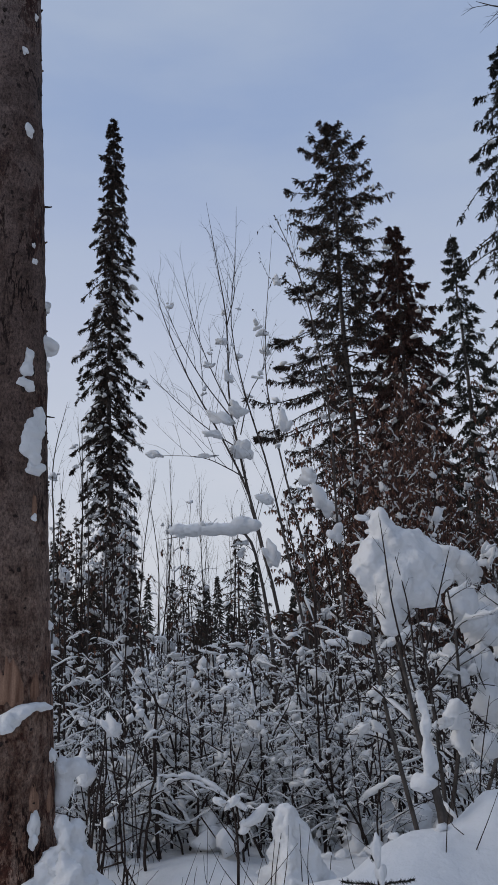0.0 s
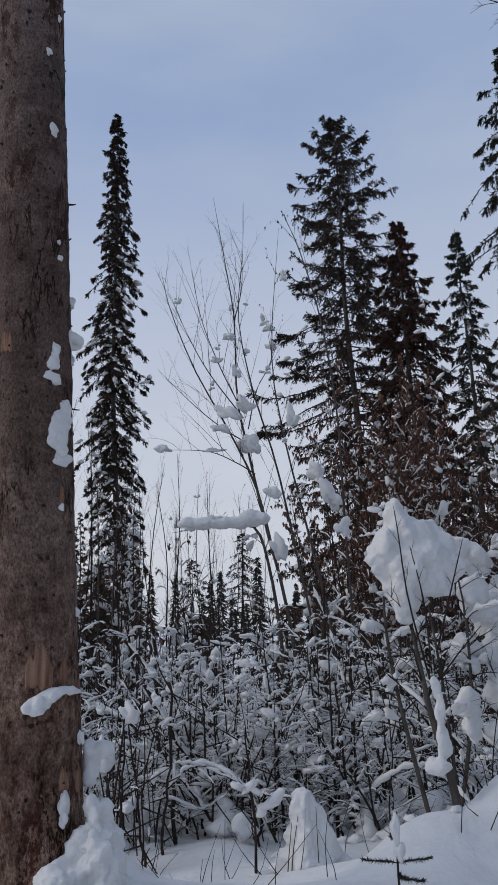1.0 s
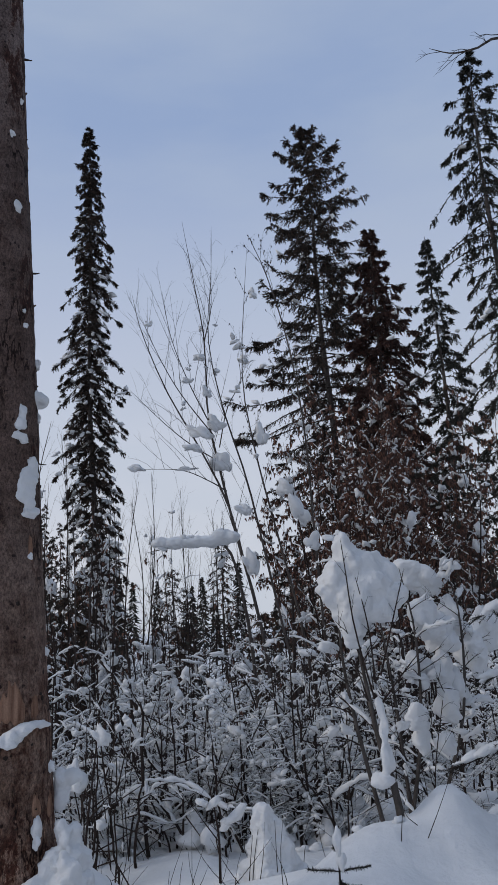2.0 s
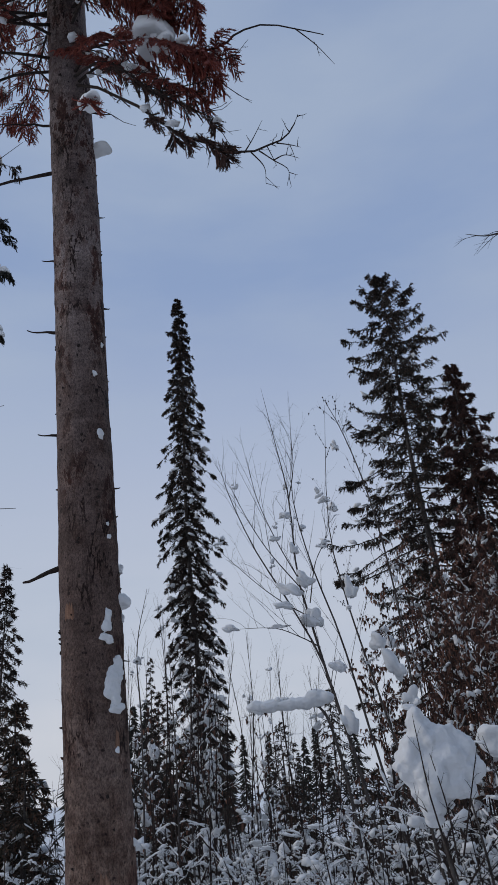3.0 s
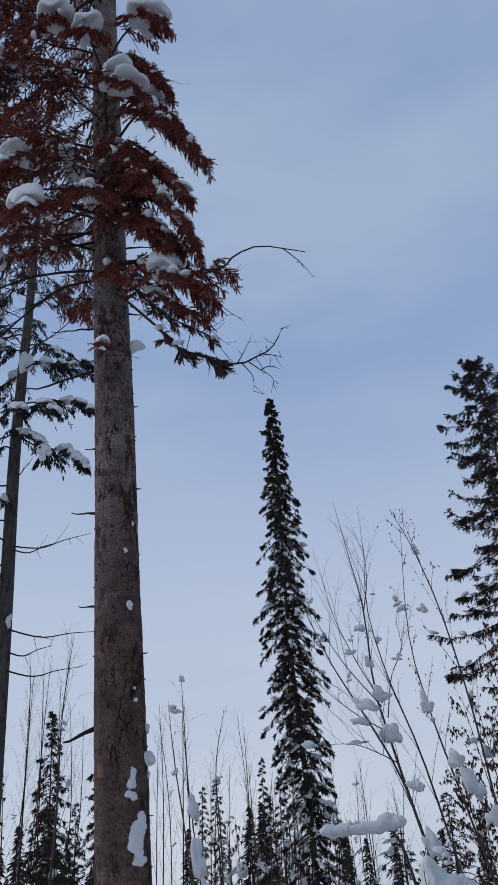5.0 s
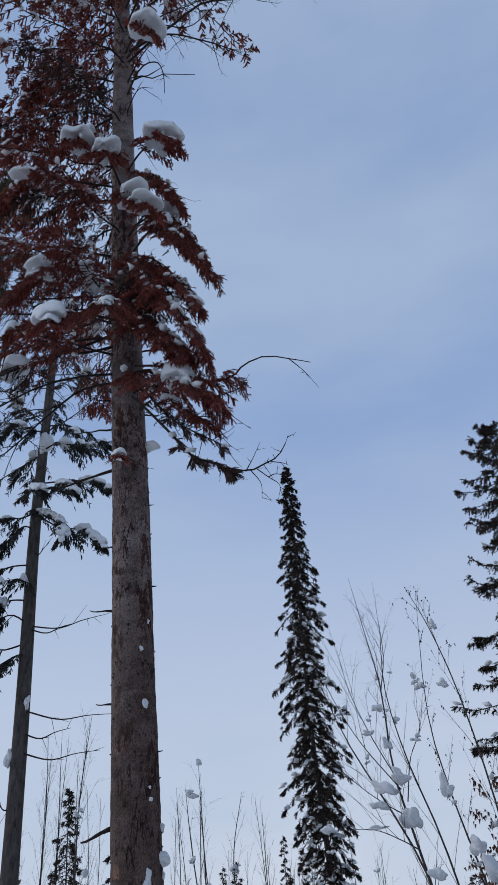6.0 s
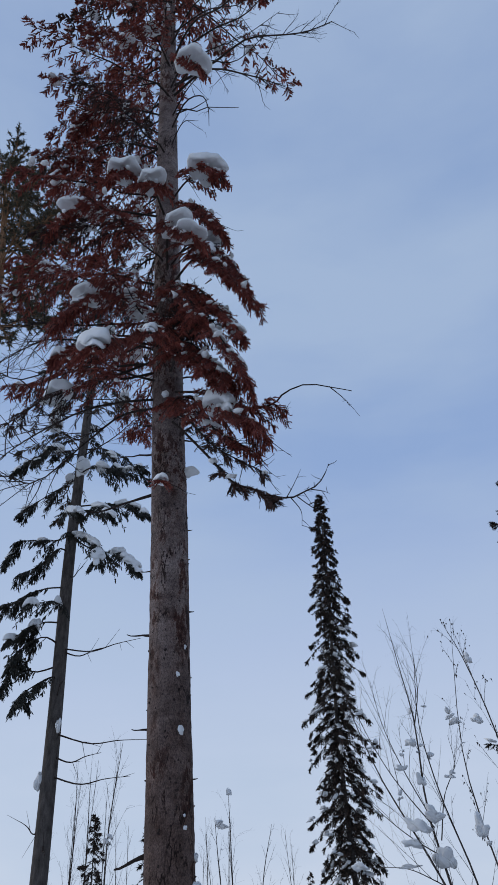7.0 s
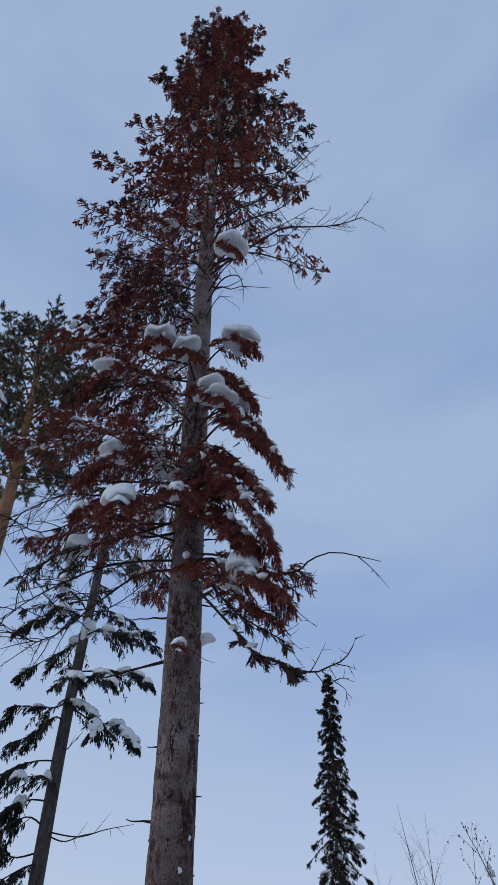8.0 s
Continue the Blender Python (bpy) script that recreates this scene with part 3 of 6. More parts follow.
def near_fir():
    rng = np.random.default_rng(11)
    root = thing("fir_tree", axis_at(0.3), "tall fir with bare bark-beetle-bored trunk and rust-red dead needles", "tree")
    off = -axis_at(0.3)
    # trunk with an uneven skin
    zs = np.concatenate((np.arange(-0.2, 8.0, 0.035), np.arange(8.0, 26.2, 0.12)))
    sides = 56
    th = np.arange(sides) * 2 * np.pi / sides
    cx, cy = np.interp(zs, [a[2] for a in AX], [a[0] for a in AX]), np.interp(zs, [a[2] for a in AX], [a[1] for a in AX])
    r = axis_r(zs)[:, None] * np.ones(sides)
    Z, T = np.meshgrid(zs, th, indexing="ij")
    r = r * (1 + 0.012 * np.sin(3 * T + 0.5 * Z) + 0.010 * np.sin(5 * T - 0.8 * Z + 1) + 0.010 * np.sin(2.3 * Z + 2 * T))
    flare = np.clip((0.75 - Z) / 0.9, 0, 1) ** 2
    r = r * (1 + flare * (0.35 + 0.18 * np.sin(5 * T + 0.7)))
    fine = rng.normal(0, 1, r.shape)
    fine = (fine + np.roll(fine, 1, 0) + np.roll(fine, -1, 0) + np.roll(fine, 1, 1)) / 2
    r = r + 0.0016 * fine
    plate = np.sin(7 * T + 3 * np.sin(1.7 * Z) + 2.0) * np.sin(9 * Z + 4 * np.sin(2 * T))
    r = r + 0.0025 * (plate > 0.55)
    soup = Soup()
    pts = np.stack((cx[:, None] + r * np.cos(T), cy[:, None] + r * np.sin(T), Z), -1)
    n = len(zs)
    i, j = np.meshgrid(np.arange(n - 1), np.arange(sides), indexing="ij")
    k = (j + 1) % sides
    soup.add(pts + off, np.stack((i * sides + j, i * sides + k, (i + 1) * sides + k, (i + 1) * sides + j), -1).reshape(-1, 4))
    tagged(part("trunk", soup, BARK, root), "grey-brown scaly trunk pitted with woodpecker holes")

    def skin(z, deg, lift=0.0):
        """A place on the trunk's skin; 0 degrees faces the walker."""
        a = radians(-72 + deg)
        return axis_at(z) + (axis_r(z) + lift) * np.array((math.cos(a), math.sin(a), 0.0)), a

    # torn patches of bare wood
    for z, deg, w, h in ((1.315, 2, 0.070, 0.115), (1.30, 36, 0.028, 0.075), (2.80, -42, 0.038, 0.075), (2.06, 38, 0.016, 0.075), (0.845, 32, 0.028, 0.065), (0.835, 62, 0.030, 0.07), (0.5, 40, 0.035, 0.11)):
        s = Soup(int(z * 100))
        g = 15
        uu, vv = np.meshgrid(np.linspace(-1, 1, g), np.linspace(-1, 1, g), indexing="ij")
        up = s.rng.uniform(0.35, 1.25, g) * (1 - 0.55 * np.linspace(-1, 1, g) ** 2)
        down = s.rng.uniform(0.7, 1.1, g) * (1 - 0.25 * np.linspace(-1, 1, g) ** 2)
        fibre = s.rng.normal(0, 0.0022, g)
        pp = []
        for c, (a1, b1) in enumerate(zip(uu.ravel(), vv.ravel())):
            col = c // g
            zz = z + h * b1 * (up[col] if b1 > 0 else down[col])
            ang = deg + math.degrees(a1 * w * (1.0 - 0.35 * max(0.0, b1)) / axis_r(z))
            edge = min(1.0, (1 - max(abs(a1), abs(b1))) * 3.5)
            p, _ = skin(zz, ang, -0.006 + 0.0125 * edge + fibre[col] * edge)
            pp.append(p)
        ii, jj = np.meshgrid(np.arange(g - 1), np.arange(g - 1), indexing="ij")
        q = ii * g + jj
        s.add(np.array(pp) + off, np.stack((q, q + g, q + g + 1, q + 1), -1).reshape(-1, 4))
        tagged(part("torn_patch", s, WOOD, root), "reddish bare wood where the bark is torn")

    # snow stuck to the bark
    for z, deg, w, h, d in ((3.925, 34, 0.026, 0.034, 0.016), (4.36, 27, 0.014, 0.022, 0.012), (2.02, 36, 0.011, 0.018, 0.012), (3.08, 88, 0.016, 0.034, 0.022), (2.87, 82, 0.050, 0.052, 0.050), (2.77, 86, 0.014, 0.03, 0.016), (1.55, 74, 0.012, 0.022, 0.015), (0.755, 30, 0.030, 0.050, 0.030), (0.685, 28, 0.02, 0.026, 0.022),
                            (3.25, 43, 0.014, 0.014, 0.010), (3.33, 40, 0.010, 0.012, 0.010), (4.6, 50, 0.010, 0.02, 0.012), (1.0, 66, 0.02, 0.03, 0.02), (2.245, 38, 0.042, 0.030, 0.022)):
        p, a = skin(z, deg, 0.006)
        s = Soup(int(z * 50 + deg))
        s.blob(p + off, (d, w, h), a, 0.34, 0.9, 3)
        part("snow_patch", s, SNOW, root)
    for group in (((2.76, 30, 0.020, 0.045), (2.70, 27, 0.028, 0.040), (2.635, 25, 0.042, 0.022), (2.615, 31, 0.030, 0.020)),
                  ((2.50, 46, 0.026, 0.040), (2.45, 42, 0.048, 0.045), (2.40, 37, 0.056, 0.055), (2.34, 35, 0.052, 0.055), (2.29, 38, 0.034, 0.040), (2.475, 52, 0.018, 0.050))):
        s = Soup(int(group[0][0] * 70))
        for z, deg, w, h in group:
            p, a = skin(z, deg, 0.004)
            s.blob(p + off, (0.026, w, h), a, 0.2, 0.95, 3)
        fuse(part("snow_patch", s, SNOW, root), 0.006, 2, 0.016, 0.05)
    # the snow shelf over the torn patch
    s = Soup(77)
    for deg, z, k in ((-8, 1.150, 1.35), (-4, 1.145, 1.30), (1, 1.165, 1.15), (8, 1.18, 0.95), (15, 1.195, 0.85), (22, 1.21, 0.75), (29, 1.213, 0.6), (36, 1.215, 0.5), (43, 1.213, 0.5), (50, 1.203, 0.45)):
        p, a = skin(z, deg, 0.012)
        s.blob(p + off, (0.05 * k, 0.045, 0.035 * k), a, 0.15, 0.6, 3)
    fuse(part("snow_shelf", s, SNOW, root), 0.006, 3, 0.012, 0.04)
    # dark bored holes and knots
    for c in range(70):
        z, deg = rng.uniform(0.5, 9), rng.uniform(-95, 95)
        p, a = skin(z, deg, 0.0)
        s = Soup(c)
        k = rng.uniform(0.005, 0.014)
        s.blob(p + off, (k * 0.6, k, k * rng.uniform(0.7, 1.3)), a, 0.3, 1.0, 1)
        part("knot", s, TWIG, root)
    # flakes of bark and stub twigs at the rim
    for c in range(130):
        z, deg = rng.uniform(0.6, 8.5), rng.uniform(-110, 110)
        p, a = skin(z, deg, -0.003)
        d = np.array((math.cos(a), math.sin(a), rng.uniform(-0.2, 0.8)))
        s = Soup(c)
        s.sticks([p + off], [p + off + d * rng.uniform(0.008, 0.018)], rng.uniform(0.007, 0.013), 0.004)
        part("bark_flake", s, TWIG if c % 3 else BARK, root, False)
    # broken dead stubs
    for z, deg, ln, rise, rad in ((3.10, -92, 0.22, -0.35, 0.020), (3.98, -88, 0.13, 0.05, 0.009), (4.75, -90, 0.20, 0.12, 0.011), (5.35, -95, 0.10, 0.1, 0.008), (6.15, -92, 0.62, -0.22, 0.014), (6.62, -95, 0.40, -0.05, 0.010), (6.95, -90, 0.16, 0.1, 0.010), (4.95, 84, 0.05, 0.1, 0.008),
                              (5.75, 88, 0.05, 0.2, 0.007), (6.75, 80, 0.16, -0.12, 0.009), (3.6, 82, 0.05, 0.2, 0.008), (7.75, -90, 0.8, 0.02, 0.015), (8.2, -85, 0.9, 0.12, 0.016), (2.52, 76, 0.05, -0.1, 0.006), (7.02, -85, 0.55, 0.9, 0.007), (7.6, 92, 0.3, 0.2, 0.01), (12.4, 70, 0.5, 0.3, 0.012), (11.0, -80, 0.5, 0.3, 0.012), (12.6, 96, 0.9, 0.25, 0.012)):
        p, a = skin(z, deg, -0.01)
        path = bough(p, a, ln, rise, 0.12, 0.3, rng, 7)
        s = Soup(int(z * 10))
        s.tube(path + off, np.linspace(rad, rad * 0.35, 7) * rng.uniform(0.85, 1.15, 7), 6)
        part("dead_stub", s, TWIG, root)

    def limb(path, red, sides, side_len, start, snow, ssize, hang=0.55, rad=0.016, bare=0, big=(), stop=1.0, shoots=7, twig=1.0):
        path = curve(path, 14)
        w, lf = Soup(int(path[0][2] * 100)), Soup(3)
        w.tube(path + off, np.linspace(rad, rad * 0.25, 14), 6)
        if sides:
            if path[0][2] > 15:
                leafy(path + off, w, lf, rng, rad, sides, side_len, int(shoots * 2.2), 0.085, hang, 7, (0.034, 0.017), start, stop, 0.0125)
            elif path[0][2] > 9.6:
                leafy(path + off, w, lf, rng, rad, int(sides * 1.5), side_len, int(shoots * 2.5), 0.075, hang * 1.3, 10, (0.027, 0.0105), start, stop, 0.0092)
            else:
                leafy(path + off, w, lf, rng, rad, int(sides * 1.9), side_len, int(shoots * 3.0), 0.070, hang * 1.3, 17, (0.021, 0.0058), start, stop, 0.0058)
        for _ in range(bare):
            p, t = along(path, [rng.uniform(0.35, 1.0)])
            d = unit(t[0] * 0.7 + rng.normal(size=3) * 0.7 + UP * 0.05)
            ln = rng.uniform(0.08, 0.30) * twig
            q = bough(p[0], math.atan2(d[1], d[0]), ln, d[2], 0.25, 0.5, rng, 5)
            w.tube(q + off, np.linspace(0.0045, 0.0015, 5) * twig ** 0.5, 4, False)
            for _ in range(int(3 * twig)):
                a2, t2 = along(q, [rng.uniform(0.3, 1)])
                e = a2[0] + unit(t2[0] + rng.normal(size=3) * 0.9) * rng.uniform(0.03, 0.09) * twig
                w.sticks([a2[0] + off], [e + off], 0.002 * twig ** 0.5, 0.001)
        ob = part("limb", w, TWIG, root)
        if sides:
            tagged(part("foliage", lf, RED if red else DULL, ob, False), "rust-red dead needles" if red else "dull dark brown needles", kind="stuff")
        if sides and path[0][2] < 15:
            sn = Soup(int(path[-1][2] * 77))
            for _ in range(int(sides * 0.7)):
                p, t = along(path, [start + (stop - start) * rng.uniform(0, 0.95)])
                k = rng.uniform(0.015, 0.042)
                q = p[0] + unit(np.cross(t[0], UP)) * rng.normal(0, 0.22) * side_len + UP * rng.uniform(-0.03, 0.02)
                sn.blob(q + off, (k * rng.uniform(0.8, 1.6), k, k * rng.uniform(0.5, 0.8)), rng.uniform(0, 6.3), 0.4, 0.6, 1)
            tagged(part("snow_crumb", sn, SNOW, ob), kind="stuff")
        for k in range(snow):
            sn = Soup(int(path[-1][2] * 100) + k)
            bough_snow(sn, path + off, rng, 1, ssize, 3)
            part("snow_pillow", sn, SNOW, ob)
        for share, up, sx, sy, sz in big:
            sn = Soup(int(share * 100 + path[0][2] * 31))
            p, t = along(path, [share])
            az = math.atan2(t[0][1], t[0][0])
            sn.cap(p[0] + off + UP * up * 0.30, (sx * 1.1, sy * 1.25, sz * 1.3), az, 0.25 * t[0][2])
            if sx > 0.16:
                d = sn.rng.uniform(0.5, 0.9) * sx
                sn.cap(p[0] + off + UP * (up * 0.35) - t[0] * d, (sx * 0.55, sy * 0.7, sz * 0.7), az + 0.5, 0.1)
            part("snow_pillow", sn, SNOW, ob)

    A = axis_at
    # limbs with known run
    limb([A(7.05), (-0.72, 2.85, 6.3), (-0.3, 2.55, 5.62), (-0.21, 2.55, 5.49), (0.0, 2.55, 5.37), (0.07, 2.55, 5.3), (0.24, 2.55, 5.26), (0.37, 2.55, 5.30), (0.45, 2.55, 5.33), (0.51, 2.55, 5.41), (0.55, 2.55, 5.5)], False, 5, 0.11, 0.15, 0, 0.1, 0.25, 0.012, 14, (), 0.52, 7, 0.6)
    limb([A(7.4), (-0.5, 2.85, 6.75), (-0.1, 2.65, 6.3), (0.13, 2.6, 6.26), (0.23, 2.6, 6.35), (0.42, 2.6, 6.39), (0.64, 2.6, 6.29), (0.79, 2.6, 6.21)], True, 7, 0.22, 0.1, 0, 0.1, 0.4, 0.012, 0, (), 0.42)
    # fine dead tips on those two
    for run in (((0.29, 2.55, 5.26), (0.37, 2.55, 5.17), (0.45, 2.55, 5.08), (0.43, 2.55, 4.96)), ((0.24, 2.55, 5.26), (0.31, 2.55, 5.13), (0.31, 2.55, 5.0)), ((0.37, 2.55, 5.17), (0.44, 2.5, 5.15), (0.52, 2.5, 5.11)), ((0.40, 2.55, 5.30), (0.48, 2.55, 5.27), (0.54, 2.53, 5.22)), ((0.2, 2.55, 5.26), (0.26, 2.55, 5.36), (0.33, 2.55, 5.50)),
                ((0.61, 2.6, 6.31), (0.73, 2.6, 6.13), (0.83, 2.6, 5.93)), ((0.0, 2.5, 5.95), (0.15, 2.5, 5.75), (0.28, 2.5, 5.6)), ((0.05, 2.5, 6.0), (0.2, 2.5, 6.03), (0.3, 2.5, 6.15))):
        limb(list(run), True, 0, 0.1, 0.3, 0, 0.1, 0.4, 0.0045, 2, (), 1.0, 7, 0.35)
    limb([A(7.1), (-0.75, 2.8, 6.75), (-0.25, 2.45, 6.18), (0.06, 2.4, 5.9)], True, 20, 0.46, 0.12, 2, 0.09, 0.7, 0.016, 0, ((0.62, 0.10, 0.15, 0.10, 0.10),), 1.0, 8)
    limb([A(7.0), (-0.75, 2.95, 6.7), (-0.4, 2.65, 6.15), (-0.05, 2.5, 5.75)], True, 10, 0.27, 0.15, 1, 0.07, 0.4, 0.014, 16)
    limb([A(7.1), (-0.7, 2.7, 6.4), (-0.35, 2.5, 5.85), (0.06, 2.5, 5.5)], False, 4, 0.16, 0.3, 1, 0.05, 0.4, 0.012, 44, (), 1.0, 6, 0.9)
    limb([A(6.4), (-0.95, 2.9, 6.0), (-0.72, 2.3, 5.5), (-0.58, 2.0, 5.24)], True, 2, 0.07, 0.9, 0, 0.1, 0.2, 0.007, 3, ((0.97, 0.03, 0.07, 0.05, 0.03),), 1.0, 3)
    limb([A(8.1), (-0.7, 2.7, 7.7), (-0.3, 2.35, 7.0), (0.0, 2.35, 6.35)], True, 22, 0.48, 0.12, 3, 0.07, 0.75, 0.017, 0, (), 1.0, 9)
    limb([A(7.8), (-0.8, 2.85, 7.5), (-0.45, 2.5, 6.9), (-0.2, 2.4, 6.5)], True, 20, 0.45, 0.12, 2, 0.06, 0.75, 0.016, 0, (), 1.0, 9)
    limb([A(7.9), (-1.0, 2.7, 7.6), (-0.85, 2.2, 7.1), (-0.75, 1.95, 6.75)], True, 14, 0.36, 0.3, 4, 0.08, 0.6, 0.015)
    limb([A(8.0), (-1.4, 2.7, 7.6), (-1.35, 2.2, 7.1), (-1.32, 2.0, 6.8)], True, 16, 0.40, 0.3, 3, 0.09, 0.6, 0.015, 0, ((0.85, 0.08, 0.13, 0.12, 0.11),))
    limb([A(7.7), (-1.6, 2.9, 7.3), (-1.75, 2.5, 7.35), (-1.85, 2.3, 7.15)], True, 16, 0.34, 0.25, 4, 0.09, 0.4, 0.015, 4)
    limb([A(7.9), (-1.9, 3.1, 7.5), (-2.3, 2.9, 7.25), (-2.7, 2.8, 6.9)], False, 7, 0.36, 0.2, 1, 0.09, 0.6, 0.016, 14, ((0.6, 0.06, 0.14, 0.10, 0.10),), 1.0, 6, 1.5)
    limb([A(8.9), (-0.7, 2.8, 8.7), (-0.3, 2.45, 8.0), (0.1, 2.4, 7.25)], True, 19, 0.40, 0.3, 1, 0.08, 0.6, 0.016, 4, ((0.5, 0.11, 0.12, 0.10, 0.12),))
    limb([A(9.1), (-0.95, 2.6, 9.0), (-0.65, 2.3, 8.55), (-0.45, 2.1, 8.1)], True, 18, 0.42, 0.25, 1, 0.12, 0.6, 0.016, 0, ((0.6, 0.07, 0.24, 0.13, 0.08), (0.9, 0.05, 0.18, 0.11, 0.05)))
    limb([A(9.4), (-0.75, 3.0, 9.2), (-0.38, 2.75, 8.6), (-0.1, 2.65, 7.9)], True, 18, 0.44, 0.25, 1, 0.09, 0.7, 0.016, 3, ((0.45, 0.10, 0.15, 0.11, 0.10),))
    limb([A(8.6), (-0.8, 3.1, 8.4), (-0.45, 2.9, 7.95), (-0.25, 2.8, 7.45)], True, 16, 0.40, 0.25, 1, 0.07, 0.7, 0.015, 3)
    # shorter limbs that fill the sunny side
    for z, mid, far, tip in ((9.25, (-0.75, 2.8, 9.0), (-0.45, 2.55, 8.4), (-0.22, 2.45, 7.8)), (8.5, (-0.75, 2.75, 8.2), (-0.4, 2.5, 7.6), (-0.1, 2.4, 7.0)), (9.8, (-0.8, 2.85, 9.7), (-0.52, 2.65, 9.2), (-0.32, 2.55, 8.7)), (8.3, (-0.85, 2.65, 8.1), (-0.6, 2.35, 7.6), (-0.42, 2.2, 7.1)), (7.6, (-0.8, 2.75, 7.3), (-0.5, 2.5, 6.8), (-0.25, 2.4, 6.4)), (10.0, (-0.85, 3.0, 9.9), (-0.6, 2.9, 9.5), (-0.4, 2.85, 9.0))):
        limb([A(z), mid, far, tip], True, 14, 0.34, 0.2, 1, 0.06, 0.7, 0.013, 3)
    limb([A(10.4), (-0.9, 2.85, 10.2), (-0.55, 2.6, 9.95), (-0.3, 2.5, 9.6)], True, 15, 0.34, 0.35, 0, 0.1, 0.6, 0.015, 2, ((0.72, 0.10, 0.24, 0.15, 0.13),))
    limb([A(10.1), (-1.2, 2.6, 10.0), (-1.05, 2.3, 9.55), (-0.95, 2.15, 9.2)], True, 15, 0.36, 0.3, 1, 0.1, 0.6, 0.015, 0, ((0.7, 0.08, 0.17, 0.12, 0.09),))
    limb([A(10.6), (-1.5, 2.6, 10.3), (-1.4, 2.3, 9.9), (-1.45, 2.1, 9.5)], True, 16, 0.38, 0.3, 0, 0.1, 0.6, 0.015, 0, ((0.7, 0.09, 0.2, 0.14, 0.1),))
    limb([A(10.2), (-1.8, 2.8, 10.0), (-2.0, 2.4, 9.6), (-2.15, 2.2, 9.1)], True, 18, 0.42, 0.25, 1, 0.12, 0.6, 0.016, 0, ((0.66, 0.08, 0.2, 0.12, 0.08),))
    limb([A(8.6), (-1.6, 2.7, 8.3), (-1.7, 2.4, 8.0), (-1.9, 2.2, 7.5)], True, 18, 0.42, 0.25, 2, 0.12, 0.6, 0.016, 0, ((0.66, 0.08, 0.17, 0.12, 0.08),))
    limb([A(11.6), (-1.9, 2.8, 11.5), (-2.3, 2.6, 11.0), (-2.5, 2.5, 10.4)], True, 20, 0.46, 0.25, 1, 0.12, 0.6, 0.016)
    limb([A(12.4), (-1.8, 2.8, 12.3), (-2.1, 2.5, 11.8), (-2.3, 2.4, 11.2)], True, 20, 0.46, 0.25, 1, 0.12, 0.6, 0.016)
    limb([A(13.0), (-0.95, 2.7, 12.8), (-0.72, 2.5, 12.35), (-0.6, 2.4, 11.9)], True, 14, 0.34, 0.3, 0, 0.1, 0.6, 0.015, 0, ((0.7, 0.12, 0.24, 0.17, 0.14),))
    limb([A(13.1), (-0.63, 3.0, 13.19), (-0.09, 3.0, 13.58), (0.45, 3.0, 13.33), (0.79, 3.0, 13.21), (1.14, 3.0, 13.26)], False, 0, 0.2, 0.3, 0, 0.1, 0.4, 0.022, 16, (), 1.0, 7, 1.7)
    limb([A(12.8), (-0.67, 2.9, 12.84), (-0.07, 2.9, 12.34), (0.41, 2.9, 11.76)], False, 0, 0.2, 0.3, 0, 0.1, 0.4, 0.020, 14, (), 1.0, 7, 1.6)
    limb([A(13.9), (-0.6, 2.9, 14.0), (-0.05, 2.8, 13.9), (0.45, 2.7, 14.4)], False, 0, 0.2, 0.3, 0, 0.1, 0.4, 0.018, 14, (), 1.0, 7, 1.8)
    limb([A(13.6), (-0.8, 2.6, 13.7), (-0.2, 2.3, 13.2), (0.25, 2.1, 13.4), (0.75, 2.0, 13.9)], False, 0, 0.2, 0.3, 0, 0.1, 0.4, 0.018, 12, (), 1.0, 7, 1.7)
    limb([A(15.2), (-0.6, 2.7, 15.2), (0.0, 2.6, 14.9), (0.5, 2.5, 15.3)], False, 4, 0.3, 0.3, 0, 0.1, 0.4, 0.018, 12, (), 1.0, 7, 1.7)
    for z, mid, far, tip in ((14.6, (-0.7, 2.9, 14.7), (-0.1, 2.8, 14.3), (0.25, 2.7, 14.9)), (13.4, (-0.75, 3.0, 13.6), (-0.2, 3.1, 13.9), (0.4, 3.1, 14.3)), (16.4, (-0.75, 2.8, 16.3), (-0.2, 2.7, 16.0), (0.15, 2.6, 16.6)), (12.9, (-0.7, 2.7, 12.7), (-0.15, 2.6, 12.2), (0.35, 2.5, 12.5)), (17.6, (-0.8, 2.8, 17.6), (-0.35, 2.7, 17.4), (0.1, 2.6, 18.2)), (14.2, (-0.7, 2.5, 14.1), (-0.1, 2.3, 13.6), (0.5, 2.2, 13.7))):
        limb([A(z), mid, far, tip], False, 0, 0.2, 0.3, 0, 0.1, 0.4, 0.014, 9, (), 1.0, 7, 1.6)
    # long bare limbs with a web of fine twigs
    for z, mid, tip in ((7.3, (-1.9, 2.9, 6.9), (-2.6, 2.6, 6.25)), (7.5, (-1.8, 2.6, 7.4), (-2.5, 2.2, 7.1)), (7.9, (-2.1, 2.9, 7.9), (-2.9, 2.7, 7.7)), (7.2, (-2.0, 3.2, 6.9), (-2.9, 3.0, 6.6)), (8.3, (-2.0, 2.8, 8.1), (-2.7, 2.5, 8.0))):
        mid, tip = np.array(mid), np.array(tip)
        limb([A(z), A(z) * 0.5 + mid * 0.5 + rng.normal(0, 0.06, 3), mid + rng.normal(0, 0.07, 3), mid * 0.5 + tip * 0.5 + rng.normal(0, 0.12, 3), tip], False, 0, 0.2, 0.3, 0, 0.1, 0.4, 0.014, 26, (), 1.0, 7, 1.7)
